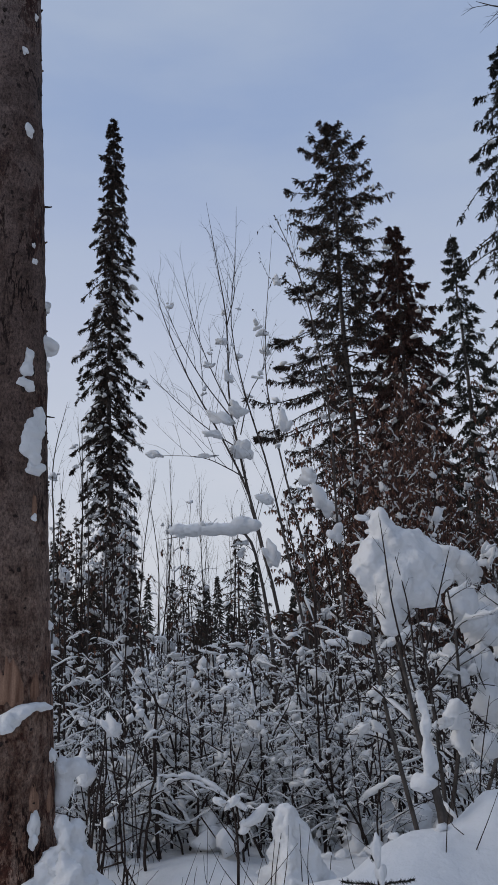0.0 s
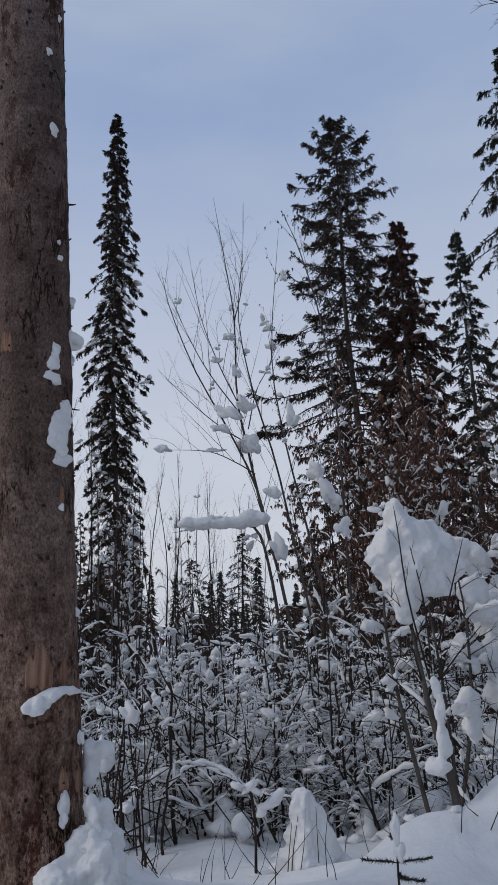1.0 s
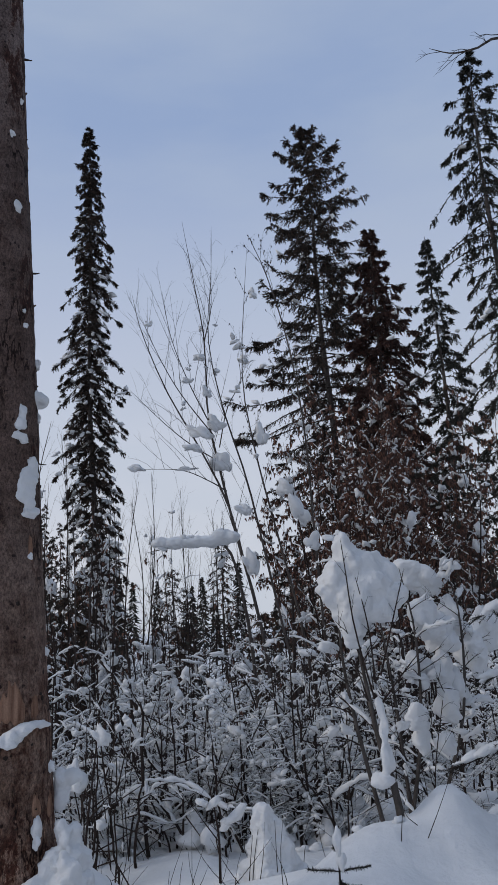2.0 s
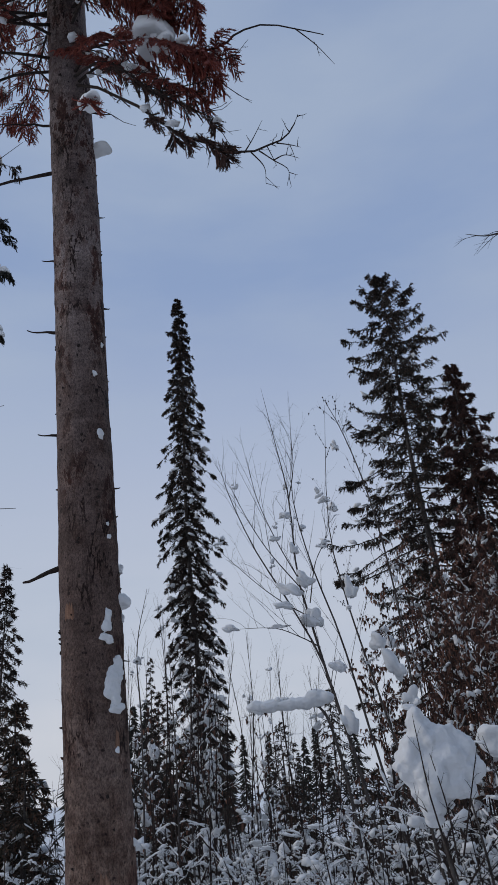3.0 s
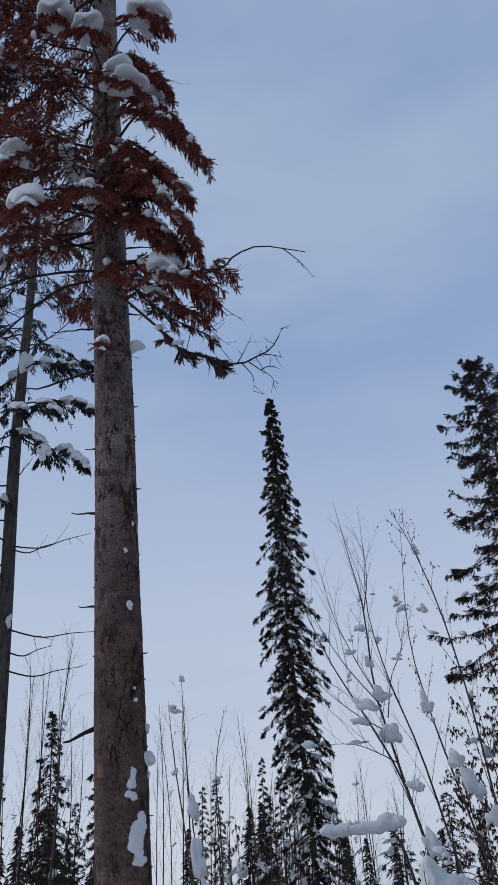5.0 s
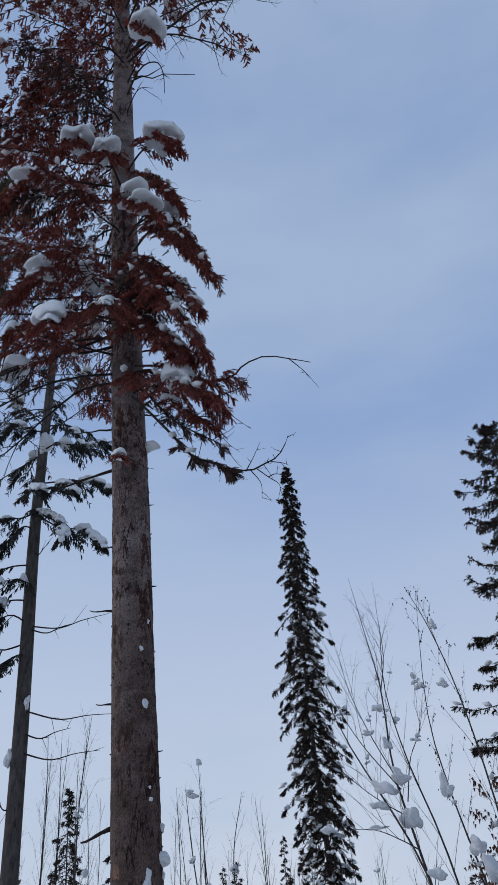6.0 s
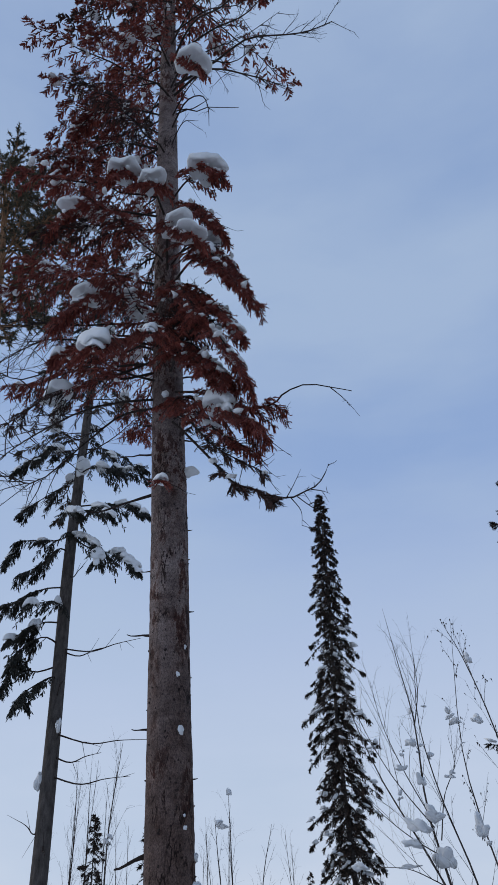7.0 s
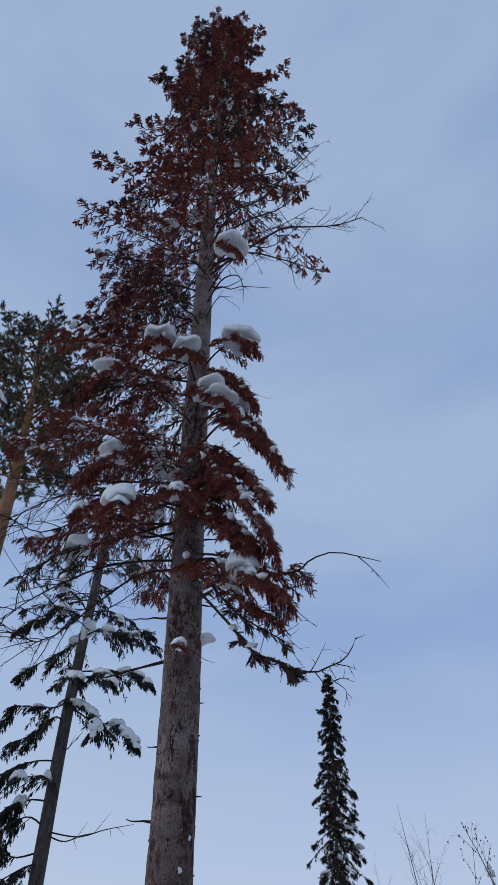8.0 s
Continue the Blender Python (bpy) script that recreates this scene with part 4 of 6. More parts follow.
    limb([A(11.9), (-0.98, 2.9, 12.15), (-0.72, 2.85, 12.1), (-0.62, 2.85, 11.75), (-0.6, 2.85, 11.3)], False, 0, 0.2, 0.3, 0, 0.1, 0.4, 0.014, 4)
    limb([A(12.2), (-0.95, 2.9, 12.5), (-0.6, 2.85, 12.85)], False, 0, 0.2, 0.3, 0, 0.1, 0.4, 0.013, 5)
    limb([A(11.5), (-1.0, 2.9, 11.65), (-0.75, 2.85, 11.5)], False, 0, 0.2, 0.3, 0, 0.1, 0.4, 0.010, 3)
    limb([A(11.3), (-1.6, 2.9, 11.5), (-1.9, 2.8, 11.3)], False, 0, 0.2, 0.3, 0, 0.1, 0.4, 0.012, 3)
    # the rest of the crown, ring over ring
    n = 185
    for c in range(n):
        z = 7.2 + 18.8 * ((c + rng.uniform(0, 1)) / n) ** 1.0
        az = c * 2.399 + 0.4
        ca, sa = math.cos(az), math.sin(az)
        east, south = 0.89 * ca + 0.45 * sa, 0.45 * ca - 0.89 * sa
        if z < 7.8 or z < 10.5 and (east > -0.1 or south > 0.35 and east > -0.5):
            continue
        if 10.5 <= z < 13.2 and (east > 0.0 or south > 0.5 and east > -0.45):
            continue
        if 13.2 <= z < 15.5 and east > 0.3:
            continue
        ln = np.interp(z, (7, 9, 12, 15.5, 18, 21, 24.5, 26), (1.75, 1.9, 2.0, 1.9, 1.6, 1.3, 0.85, 0.25)) * rng.uniform(0.65, 1.1)
        if z > 13:
            ln *= 1.0 + 0.15 * max(east, 0.0) + 0.02 * max(-east, 0.0)
        up = np.interp(z, (7, 14, 22, 27), (0.05, 0.15, 0.45, 1.6))
        path = bough(A(z), az, ln, up, rng.uniform(0.35, 0.75) * np.interp(z, (7, 8.6, 9.6), (0.15, 0.35, 1.0)), 0.35, rng, 8)
        red = rng.uniform() < (0.85 if 8 < z < 13.5 else 0.82)
        limb(path, red, int(5 + 6 * ln), 0.20 + 0.14 * ln, 0.18, int(rng.uniform() < 0.5) + int(rng.uniform() < 0.35), 0.10, 0.55, 0.006 + 0.005 * ln, 6 if rng.uniform() < 0.4 else 0, (), 1.0, 6 if sa > 0.45 else 7)
    # a tangled broom of dead shoots beside the trunk
    w, lf = Soup(501), Soup(502)
    c0 = np.array((-0.79, 2.9, 7.82))
    w.tube(np.array((A(7.6), c0)) + off, (0.02, 0.01), 5)
    a0 = np.repeat(c0[None], 620, 0) + rng.normal(0, 0.125, (620, 3))
    dd = unit(rng.normal(size=(620, 3)) - UP * 0.3)
    lf.brushes(a0 + off, a0 + dd * 0.06 + off, a0 + dd * 0.12 - UP * 0.03 + off, 0.008)
    lf.blades(np.repeat(a0, 9, 0) + np.repeat(dd, 9, 0) * rng.uniform(0, 0.12, (5580, 1)) + off, np.repeat(dd, 9, 0) + rng.normal(size=(5580, 3)) * 0.6, 0.03, 0.0065)
    ob = part("broom", w, TWIG, root)
    tagged(part("foliage", lf, DULL, ob, False), "dark tangle of dead shoots", kind="stuff")
    # snow wedged where limbs leave the trunk
    for z, deg, k in ((8.05, -30, 0.16), (8.1, 10, 0.13), (6.36, 78, 0.085)):
        p, a = skin(z, deg, k * 0.5)
        s = Soup(int(z * 30))
        s.blob(p + off, (k, k * 0.8, k * 0.55), a, 0.25, 0.5, 3)
        part("snow_wedge", s, SNOW, root)


near_fir()


# ---- the leaning spruce behind it ----
def second_tree():
    rng = np.random.default_rng(23)
    base = np.array((-6.25, 10.7, float(ground_z(-6.25, 10.7))))
    root = thing("spruce_tree", base, "slender dark spruce with dead lower twigs and snow-laden green boughs", "tree")
    line = curve([(-6.2, 10.7, -1.6), (-6.41, 10.7, 4.7), (-6.5, 10.7, 7.1), (-6.64, 10.7, 10.1), (-6.67, 10.7, 12.3), (-6.68, 10.7, 14.9), (-6.75, 10.7, 20.5)], 40)
    s = Soup(1)
    s.tube(line - base, np.interp(line[:, 2], (-1.6, 4.7, 10, 15, 20.5), (0.178, 0.145, 0.122, 0.095, 0.02)), 14)
    part("trunk", s, BARK_DARK, root)

    def at(z):
        return np.array((np.interp(z, line[:, 2], line[:, 0]), 10.7, z))

    def limb(path, shoots, reach, snow, size, bare=0, rad=0.02, mat=GREEN):
        path = curve(path, 12)
        w, lf, sn = Soup(int(path[0][2] * 50)), Soup(2), Soup(int(path[-1][0] * 90 + 900))
        w.tube(path - base, np.linspace(rad, rad * 0.25, 12), 5)
        if shoots:
            leafy(path - base, w, lf, rng, rad, max(7, int(shoots / 2.6)), reach * 1.05, 15, 0.12, 0.85, 8, (0.034, 0.0150), 0.22, 1.0, 0.0125, 3)
        for _ in range(bare):
            p, t = along(path, [rng.uniform(0.2, 1.0)])
            e = p[0] + unit(t[0] + rng.normal(size=3) * 0.5) * rng.uniform(0.15, 0.5)
            w.sticks([p[0] - base], [e - base], 0.006, 0.002)
        bough_snow(sn, path - base, rng, snow, size, 3)
        ob = part("limb", w, TWIG, root)
        if shoots:
            tagged(part("foliage", lf, mat, ob, False), kind="stuff")
        if snow:
            tagged(part("snow", sn, SNOW, ob), kind="stuff")

    for z, tip, sh, sn in ((13.2, (-4.7, 10.2, 12.0), 38, 4), (12.5, (-5.3, 10.0, 11.95), 20, 1), (11.6, (-4.6, 10.2, 10.75), 42, 5), (11.1, (-5.3, 9.8, 10.6), 34, 4), (10.8, (-4.7, 10.1, 9.35), 46, 6), (10.6, (-5.4, 9.7, 9.6), 36, 5), (11.2, (-5.9, 9.6, 10.7), 24, 3), (10.9, (-7.9, 10.2, 10.25), 46, 1),
                           (10.4, (-7.3, 9.9, 9.7), 38, 0), (9.6, (-7.7, 10.1, 9.1), 38, 0), (9.4, (-6.9, 9.8, 8.9), 16, 1), (8.8, (-7.4, 10.1, 8.35), 40, 1), (8.3, (-7.1, 9.9, 7.8), 34, 0), (7.9, (-7.35, 10.1, 7.45), 36, 0), (7.6, (-6.8, 10.0, 7.05), 40, 0), (13.5, (-8.1, 10.2, 12.85), 40, 1), (13.2, (-7.3, 9.8, 12.4), 36, 2), (12.4, (-7.6, 10.0, 11.3), 32, 1)):
        a, b = at(z), np.array(tip)
        limb([a, a + (b - a) * 0.35 + rng.normal(0.0, 0.10, 3) + UP * 0.12, a + (b - a) * 0.75 + rng.normal(0.0, 0.12, 3) + UP * 0.10, b - UP * rng.uniform(0, 0.35)], int(sh * 1.9), 0.44, sn * 2, 0.14)
    for z, tip in ((8.25, (-4.59, 10.2, 7.97)), (8.2, (-5.3, 10.3, 7.95)), (6.6, (-4.3, 10.2, 6.11)), (6.2, (-5.3, 10.4, 6.05)), (5.85, (-4.62, 10.2, 5.55)), (4.9, (-6.1, 10.3, 4.5)), (5.0, (-6.7, 10.4, 5.05)), (9.9, (-6.1, 10.4, 9.85)), (7.4, (-6.3, 10.4, 7.4)), (13.0, (-4.4, 10.0, 13.6))):
        a, b = at(z), np.array(tip)
        limb([a, a + (b - a) * 0.4 - UP * 0.14, a + (b - a) * 0.7 - UP * 0.05, b], 0, 0, 0, 0.1, 3, 0.017)
    for c in range(30):
        z = 12.6 + 7.8 * ((c + rng.uniform()) / 30)
        ln = np.interp(z, (12.6, 15, 20.5), (2.0, 1.7, 0.3)) * rng.uniform(0.75, 1.15)
        path = bough(at(z), c * 2.399, ln, 0.12, rng.uniform(0.3, 0.6), 0.3, rng, 8)
        limb(path, int(16 + 9 * ln), 0.42, int(rng.uniform() < 0.5), 0.18, 2, 0.015, BROWN_GREEN if c % 3 else GREEN)
    for z, dx, k in ((5.75, -0.13, 0.11), (6.7, 0.14, 0.09), (12.6, 0.1, 0.2)):
        s = Soup(int(z * 10))
        s.blob(at(z) - base + np.array((dx * 1.1, -0.10, 0)), (k * 0.6, k * 0.6, k * 1.35), 0, 0.34, 0.9, 3, 0.5)
        part("snow_lump", s, SNOW, root)


second_tree()


# ---- tall conifers beyond the thicket ----
def gnd(x, y):
    return (x, y, float(ground_z(x, y)))


conifer(gnd(-5.5, 33.8), 28.1, ((0.10, 1.05), (0.25, 1.3), (0.40, 1.5), (0.55, 1.6), (0.68, 1.4), (0.8, 0.95), (0.92, 0.55), (1.0, 0.12)), "narrow dark fir with drooping boughs and snow lumps", 31, (-0.005, 0), 360, 0.75, 0.05, DARK, 0.17, 36, 13, (0.125, 0.045), 0.40, 0.9, 1150, 0.125, 0.05, name="fir_tree", vary=(0.42, 1.12), groups=5)
conifer(gnd(7.3, 45.0), 35.4, ((0.08, 4.6), (0.30, 5.5), (0.48, 5.5), (0.65, 5.0), (0.79, 3.8), (0.88, 3.0), (0.93, 2.1), (0.97, 1.0), (1.0, 0.15)), "tall broad dark spruce with ragged spreading boughs", 41, (-0.019, 0), 225, 0.26, 0.04, DARK, 0.30, 84, 12, (0.18, 0.060), 0.70, 0.9, 520, 0.18, 0.04, vary=(0.5, 1.15), fan=0.8, tip_up=0.5, groups=9)
conifer(gnd(10.4, 42.0), 26.3, ((0.08, 3.2), (0.25, 3.9), (0.45, 3.5), (0.62, 3.0), (0.78, 2.2), (0.92, 0.9), (1.0, 0.15)), "dense browned spruce with hanging boughs and snow lumps", 43, (-0.035, 0), 220, 0.55, 0.08, DULL, 0.26, 46, 12, (0.21, 0.088), 0.75, 1.1, 950, 0.17, 0.02, vary=(0.5, 1.15), groups=5)
conifer(gnd(11.9, 38.0), 23.7, ((0.10, 1.9), (0.4, 2.0), (0.6, 1.7), (0.75, 1.2), (0.9, 0.6), (1.0, 0.1)), "slim pointed dark spruce dusted with snow", 47, (0, 0), 170, 0.55, 0.1, GREEN, 0.2, 28, 14, (0.16, 0.057), 0.55, 0.8, 230, 0.17, 0.1, vary=(0.5, 1.2), groups=4)
conifer(gnd(13.3, 32.0), 30.5, ((0.12, 2.9), (0.4, 3.1), (0.6, 2.9), (0.8, 2.2), (0.93, 1.1), (1.0, 0.2)), "tall dark spruce with long hanging boughs", 53, (-0.006, 0), 190, 0.75, 0.1, GREEN, 0.26, 34, 14, (0.16, 0.060), 0.6, 1.0, 160, 0.16, 0.1, vary=(0.45, 1.2), groups=4)
YOUNG = "young dark spruce standing in the thicket, dusted with snow"
for n, (x, y, top, wide) in enumerate(((-12.85, 30, 11.25, 1.5), (-11.4, 50, 10.1, 0.95), (-10.8, 52, 9.1, 0.9), (-12.9, 45, 8.3, 1.1), (-21.5, 45, 7.9, 1.2), (-2.5, 40, 4.7, 2.1), (0.05, 42, 6.3, 2.3), (-8.7, 40, 6.7, 0.8), (-9.6, 42, 5.8, 0.9), (-18.7, 36, 11.2, 1.7), (3.6, 38, 4.0, 1.4), (-24.0, 40, 9.5, 1.5), (-16.0, 52, 9.0, 1.2), (-6.5, 48, 6.0, 1.1), (-4.2, 24, 1.9, 1.5), (-1.6, 27, 1.7, 1.6), (1.2, 25, 2.0, 1.6), (3.2, 22, 2.9, 1.5), (5.0, 24, 4.2, 1.7), (6.6, 20, 4.0, 1.6), (-9.5, 24, 2.6, 1.5), (8.2, 27, 5.6, 1.9), (-12.2, 22, 2.8, 1.5), (-6.5, 16, 3.9, 1.2), (-7.6, 15, 4.0, 1.3), (-5.6, 14.5, 2.6, 1.2), (-3.1, 16.5, 2.7, 1.3), (-8.6, 17, 3.4, 1.4))):
    b = gnd(x, y)
    h = top - b[2]
    near = n >= 14
    conifer(b, h, ((0.02, wide), (0.3, wide * 0.95), (0.6, wide * 0.6), (0.85, wide * 0.3), (1.0, 0.06)), YOUNG, 60 + n, (0, 0), int(13 * h) if top > 10.5 else 75, 0.6 if top > 10.5 else 0.45, 0.12, BROWN_GREEN if near else DARK, 0.10, 18 if top > 10.5 else 12, 9, (0.15, 0.046), 0.42, 0.8, 100 if near else 45, 0.12, 0.05, "young spruces at the back", groups=3)



def far_woods():
    """The distant forest ahead, plus unseen trees added behind and beside to block light."""
    rng = np.random.default_rng(77)
    leaf, bole = Soup(1), Soup(2)
    spots = []
    for _ in range(80):
        a = rng.uniform(-0.62, 0.62)
        d = rng.uniform(62, 120)
        spots.append((d * math.sin(a), d * math.cos(a), rng.uniform(5, 11)))
    # unseen trees added at the sides and back to dim the snow
    for _ in range(110):
        a = rng.uniform(0.85, 5.43)
        d = rng.uniform(24, 55)
        spots.append((d * math.sin(a), -3 + d * math.cos(a), rng.uniform(12, 22)))
    # denser unseen trees on the right, added to darken right-hand sides
    for _ in range(60):
        a = rng.uniform(0.95, 2.5)
        d = rng.uniform(15, 30)
        spots.append((d * math.sin(a), -3 + d * math.cos(a), rng.uniform(15, 23)))
    for x, y, h in spots:
        b = np.array(gnd(x, y))
        bole.tube(np.array((b, b + UP * h)), (h * 0.010, 0.01), 5)
        n = int((40 if y > 50 else 24) * h)
        t = rng.uniform(0.12, 1, n)
        az = rng.uniform(0, 6.3, n)
        r = (1 - t) ** 0.8 * h * (0.17 if y > 50 else 0.10) * rng.uniform(0.3, 1.1, n) + 0.1
        out = np.stack((np.cos(az), np.sin(az), np.zeros(n)), 1)
        p = b + UP * (t * h)[:, None] + out * (r * 0.3)[:, None]
        leaf.blades(p, out - UP * 0.55 + rng.normal(size=(n, 3)) * 0.2, r * 0.8 + 0.25, 0.24)
    ob = part("far_woods", leaf, GREEN, None, False)
    tagged(ob, "dark distant conifer forest ahead, with unseen trees added behind and beside to block light", "forest", kind="stuff")
    tagged(part("trunk_growth", bole, BARK_DARK, ob), kind="stuff")


far_woods()


# ---- pine at the edge of the clearing ----
def pine_tree():
    rng = np.random.default_rng(5)
    x, y = -8.9, 9.6
    base = np.array(gnd(x, y))
    root = thing("pine_tree", base, "tall pine with orange upper trunk and rounded olive crown", "tree")
    line = curve([(-8.3, 9.6, base[2] - 0.3), (-8.7, 9.6, 10), (-9.2, 9.6, 17), (-9.9, 9.7, 22), (-10.4, 9.7, 24.5)], 36)
    s = Soup(1)
    s.tube(line - base, np.interp(line[:, 2], (-1, 10, 17, 24.5), (0.26, 0.21, 0.16, 0.04)), 14)
    part("trunk", s, BARK_PINE, root)
    w, lf, sn = Soup(2), Soup(3), Soup(4)
    for c in range(64):
        z = 16.8 + 7.5 * ((c + rng.uniform()) / 64)
        a = np.array([np.interp(z, line[:, 2], line[:, k]) for k in range(3)])
        ln = np.interp(z, (16.5, 19.5, 22.5, 24.6), (1.5, 2.5, 2.2, 1.0)) * rng.uniform(0.6, 1.1)
        path = bough(a, c * 2.399, ln, 0.45, 0.1, 0.2, rng, 8)
        w.tube(path - base, np.linspace(0.035, 0.008, 8), 5)
        for _ in range(int(20 + 16 * ln)):
            p, t = along(path, [rng.uniform(0.35, 1.0)])
            d = unit(t[0] * 0.5 + rng.normal(size=3) * 0.6 + UP * 0.5)
            e = p[0] + d * rng.uniform(0.15, 0.5)
            w.sticks([p[0] - base], [e - base], 0.008, 0.004)
            m = 30
            lf.blades(np.repeat((e - base)[None], m, 0) - d * rng.uniform(0, 0.16, (m, 1)), d * 0.5 + rng.normal(size=(m, 3)) * 0.7, rng.uniform(0.08, 0.13, m), 0.026)
        if rng.uniform() < 0.15:
            bough_snow(sn, path - base, rng, 1, 0.2)
    tagged(part("bough_growth", w, BARK_PINE, root), "orange-brown crooked boughs", kind="stuff")
    tagged(part("foliage", lf, PINE, root, False), kind="stuff")
    tagged(part("snow", sn, SNOW, root), kind="stuff")


pine_tree()

# ---- bare saplings and thicket ----


def snow_ridge(soup, path, rng, thick, share=0.75):
    """Snow lying along the top of a twig, lumpy and here and there broken."""
    a = rng.uniform(0, 0.2)
    b = min(1.0, a + share * rng.uniform(0.6, 1.25))
    m = 7 if len(path) > 3 else 5
    p, t = along(path, np.linspace(a, b, m))
    r = thick * rng.uniform(0.55, 1.3, m)
    if rng.uniform() < 0.35:
        r[int(rng.integers(1, m - 1))] *= 0.25
    r[0] *= 0.4
    r[-1] *= 0.3
    soup.tube(p + UP * (r * 0.7)[:, None] + rng.normal(0, 0.2, (m, 3)) * thick, r, 4, False)


def stem_parts(path, rad, rng, twigs, twig_len, lift, subs, snow_share, clumps, clump_size, thick=0.02, start=0.2, sides=6, spread=0.75, taper=0.8, fine=0.34, lean_mesh=0):
    """One bare stem with its twigs and the snow on them."""
    w, tw, sn = Soup(int(rng.integers(1e6))), Soup(int(rng.integers(1e6))), Soup(int(rng.integers(1e6)))
    n = len(path)
    w.tube(path, rad * (1 - np.linspace(0, 1, n)) ** taper + 0.0022, sides)
    az0 = rng.uniform(0, 6.3)
    for k in range(twigs):
        s = start + (0.97 - start) * (k + rng.uniform(0, 1)) / twigs
        p, t = along(path, [s])
        az = az0 + k * 2.399 + rng.normal(0, 0.5)
        ln = twig_len * rng.uniform(0.5, 1.25) * (1.15 - 0.7 * s)
        d = unit(t[0] * 0.6 + np.array((math.cos(az), math.sin(az), 0)) * spread + UP * lift)
        q = bough(p[0], math.atan2(d[1], d[0]), ln * math.hypot(d[0], d[1]), d[2] / max(0.2, math.hypot(d[0], d[1])), rng.uniform(-0.15, 0.75), 0.1, rng, 6)
        tr = rad * fine * (1.1 - 0.8 * s) + 0.0012
        if lean_mesh:
            q = q[[0, 2, 4, 5]] if lean_mesh < 2 else q[[0, 3, 5]]
            q = q + rng.normal(0, 0.035, q.shape) * ln * np.linspace(0, 1, len(q))[:, None]
        tw.tube(q, np.linspace(tr, tr * 0.3, len(q)), 3 if lean_mesh else 4, False)
        paths = [q]
        for _ in range(subs):
            a2, t2 = along(q, [rng.uniform(0.2, 0.95)])
            e2 = unit(t2[0] * 0.8 + rng.normal(size=3) * 0.5 + UP * lift * 0.4)
            l2 = ln * rng.uniform(0.2, 0.5)
            mid = a2[0] + e2 * l2 * 0.5
            end = mid + unit(e2 + rng.normal(size=3) * 0.25 + UP * 0.1) * l2 * 0.5
            end = end - UP * l2 * rng.uniform(0, 0.25)
            if lean_mesh > 1:
                tw.sticks([a2[0]], [end], tr * 0.45, tr * 0.15)
            else:
                tw.sticks([a2[0], mid], [mid, end], [tr * 0.45, tr * 0.32], [tr * 0.32, tr * 0.15])
            if lean_mesh < 2:
                paths.append(np.array((a2[0], mid, end)))
        for u in paths:
            if rng.uniform() < snow_share * (1.0 if u is q else 0.6) and abs(u[-1][2] - u[0][2]) < 0.72 * np.linalg.norm(u[-1] - u[0]):
                snow_ridge(sn, u, rng, thick * rng.uniform(0.5, 1.6) * (1 if u is q else 0.55))
        if rng.uniform() < clumps:
            a2, t2 = along(q, [rng.uniform(0.1, 0.6)])
            k2 = clump_size * rng.uniform(0.5, 1.35)
            sn.clump(a2[0] + UP * k2 * 0.15, k2, 1 if lean_mesh > 1 or (lean_mesh and k2 < 0.13) else 2)
    return w, tw, sn


def add_stem(root, parts, bark=None):
    w, tw, sn = parts
    st = part("stem", w, bark or BARK_GREY, root)
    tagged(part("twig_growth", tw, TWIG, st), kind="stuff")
    if sn.v:
        tagged(part("snow", sn, SNOW, st), kind="stuff")
    return st


def shrub(seed, height, stems, label, heavy, lean_mesh):
    rng = np.random.default_rng(seed)
    root = thing("shrub", (0, 0, 0), label, "shrub", "thicket shrubs")
    for k in range(stems):
        az = rng.uniform(0, 6.3)
        lean = rng.uniform(0.03, 0.75) ** 1.3
        h = height * rng.uniform(0.6, 1.1)
        b = np.array((rng.normal(0, 0.28), rng.normal(0, 0.28), -0.15))
        s = np.linspace(0, 1, 9)
        d = np.array((math.cos(az), math.sin(az), 0))
        path = b + s[:, None] * UP * h + (s ** 1.6 * lean * h)[:, None] * d + np.cumsum(rng.normal(0, 0.018, (9, 3)), 0) * np.array((1, 1, 0.3)) * h * 0.5
        add_stem(root, stem_parts(path, rng.uniform(0.010, 0.024), rng, int(rng.integers(11, 16)), 0.80, rng.uniform(-0.2, 0.35), 6 if lean_mesh < 2 else 5, (0.85 if lean_mesh < 2 else 0.55) * heavy, 0.22 * heavy, rng.choice((0.04, 0.06, 0.08, 0.12)), 0.0145, 0.08, 5, 0.9, 0.8, 0.34, lean_mesh), TWIG)
    for k in range(2):
        b = np.array((rng.normal(0, 0.45), rng.normal(0, 0.45), -0.15))
        h = height * rng.uniform(0.75, 1.3)
        e = b + np.array((rng.normal(0, 0.25), rng.normal(0, 0.25), h))
        path = curve([b, b * 0.6 + e * 0.4 + rng.normal(0, 0.05, 3), e], 8)
        add_stem(root, stem_parts(path, rng.uniform(0.010, 0.020), rng, 5, 0.45, 0.8, 2, 0.2, 0.06, 0.05, 0.012, 0.4, 5, 0.6, 0.7, 0.34, lean_mesh), TWIG)
    return root


KINDS = ((2.9, 7, "bare many-stemmed shrub thickly loaded with snow", 1.35), (2.4, 8, "low tangled bare shrub under clumps of snow", 1.55), (3.3, 6, "tall bare shrub with snow on its twigs", 1.1),
         (2.6, 7, "bare many-stemmed shrub thickly loaded with snow", 1.4), (3.0, 6, "leaning bare shrub with lines of snow on its twigs", 1.2), (2.1, 8, "low tangled bare shrub under clumps of snow", 1.65))
SHRUBS = [shrub(100 + k, *kind, 1) for k, kind in enumerate(KINDS)]
SHRUBS_BACK = [shrub(120 + k, h * 1.1, n, lab, heavy, 2) for k, (h, n, lab, heavy) in enumerate(KINDS[:4])]


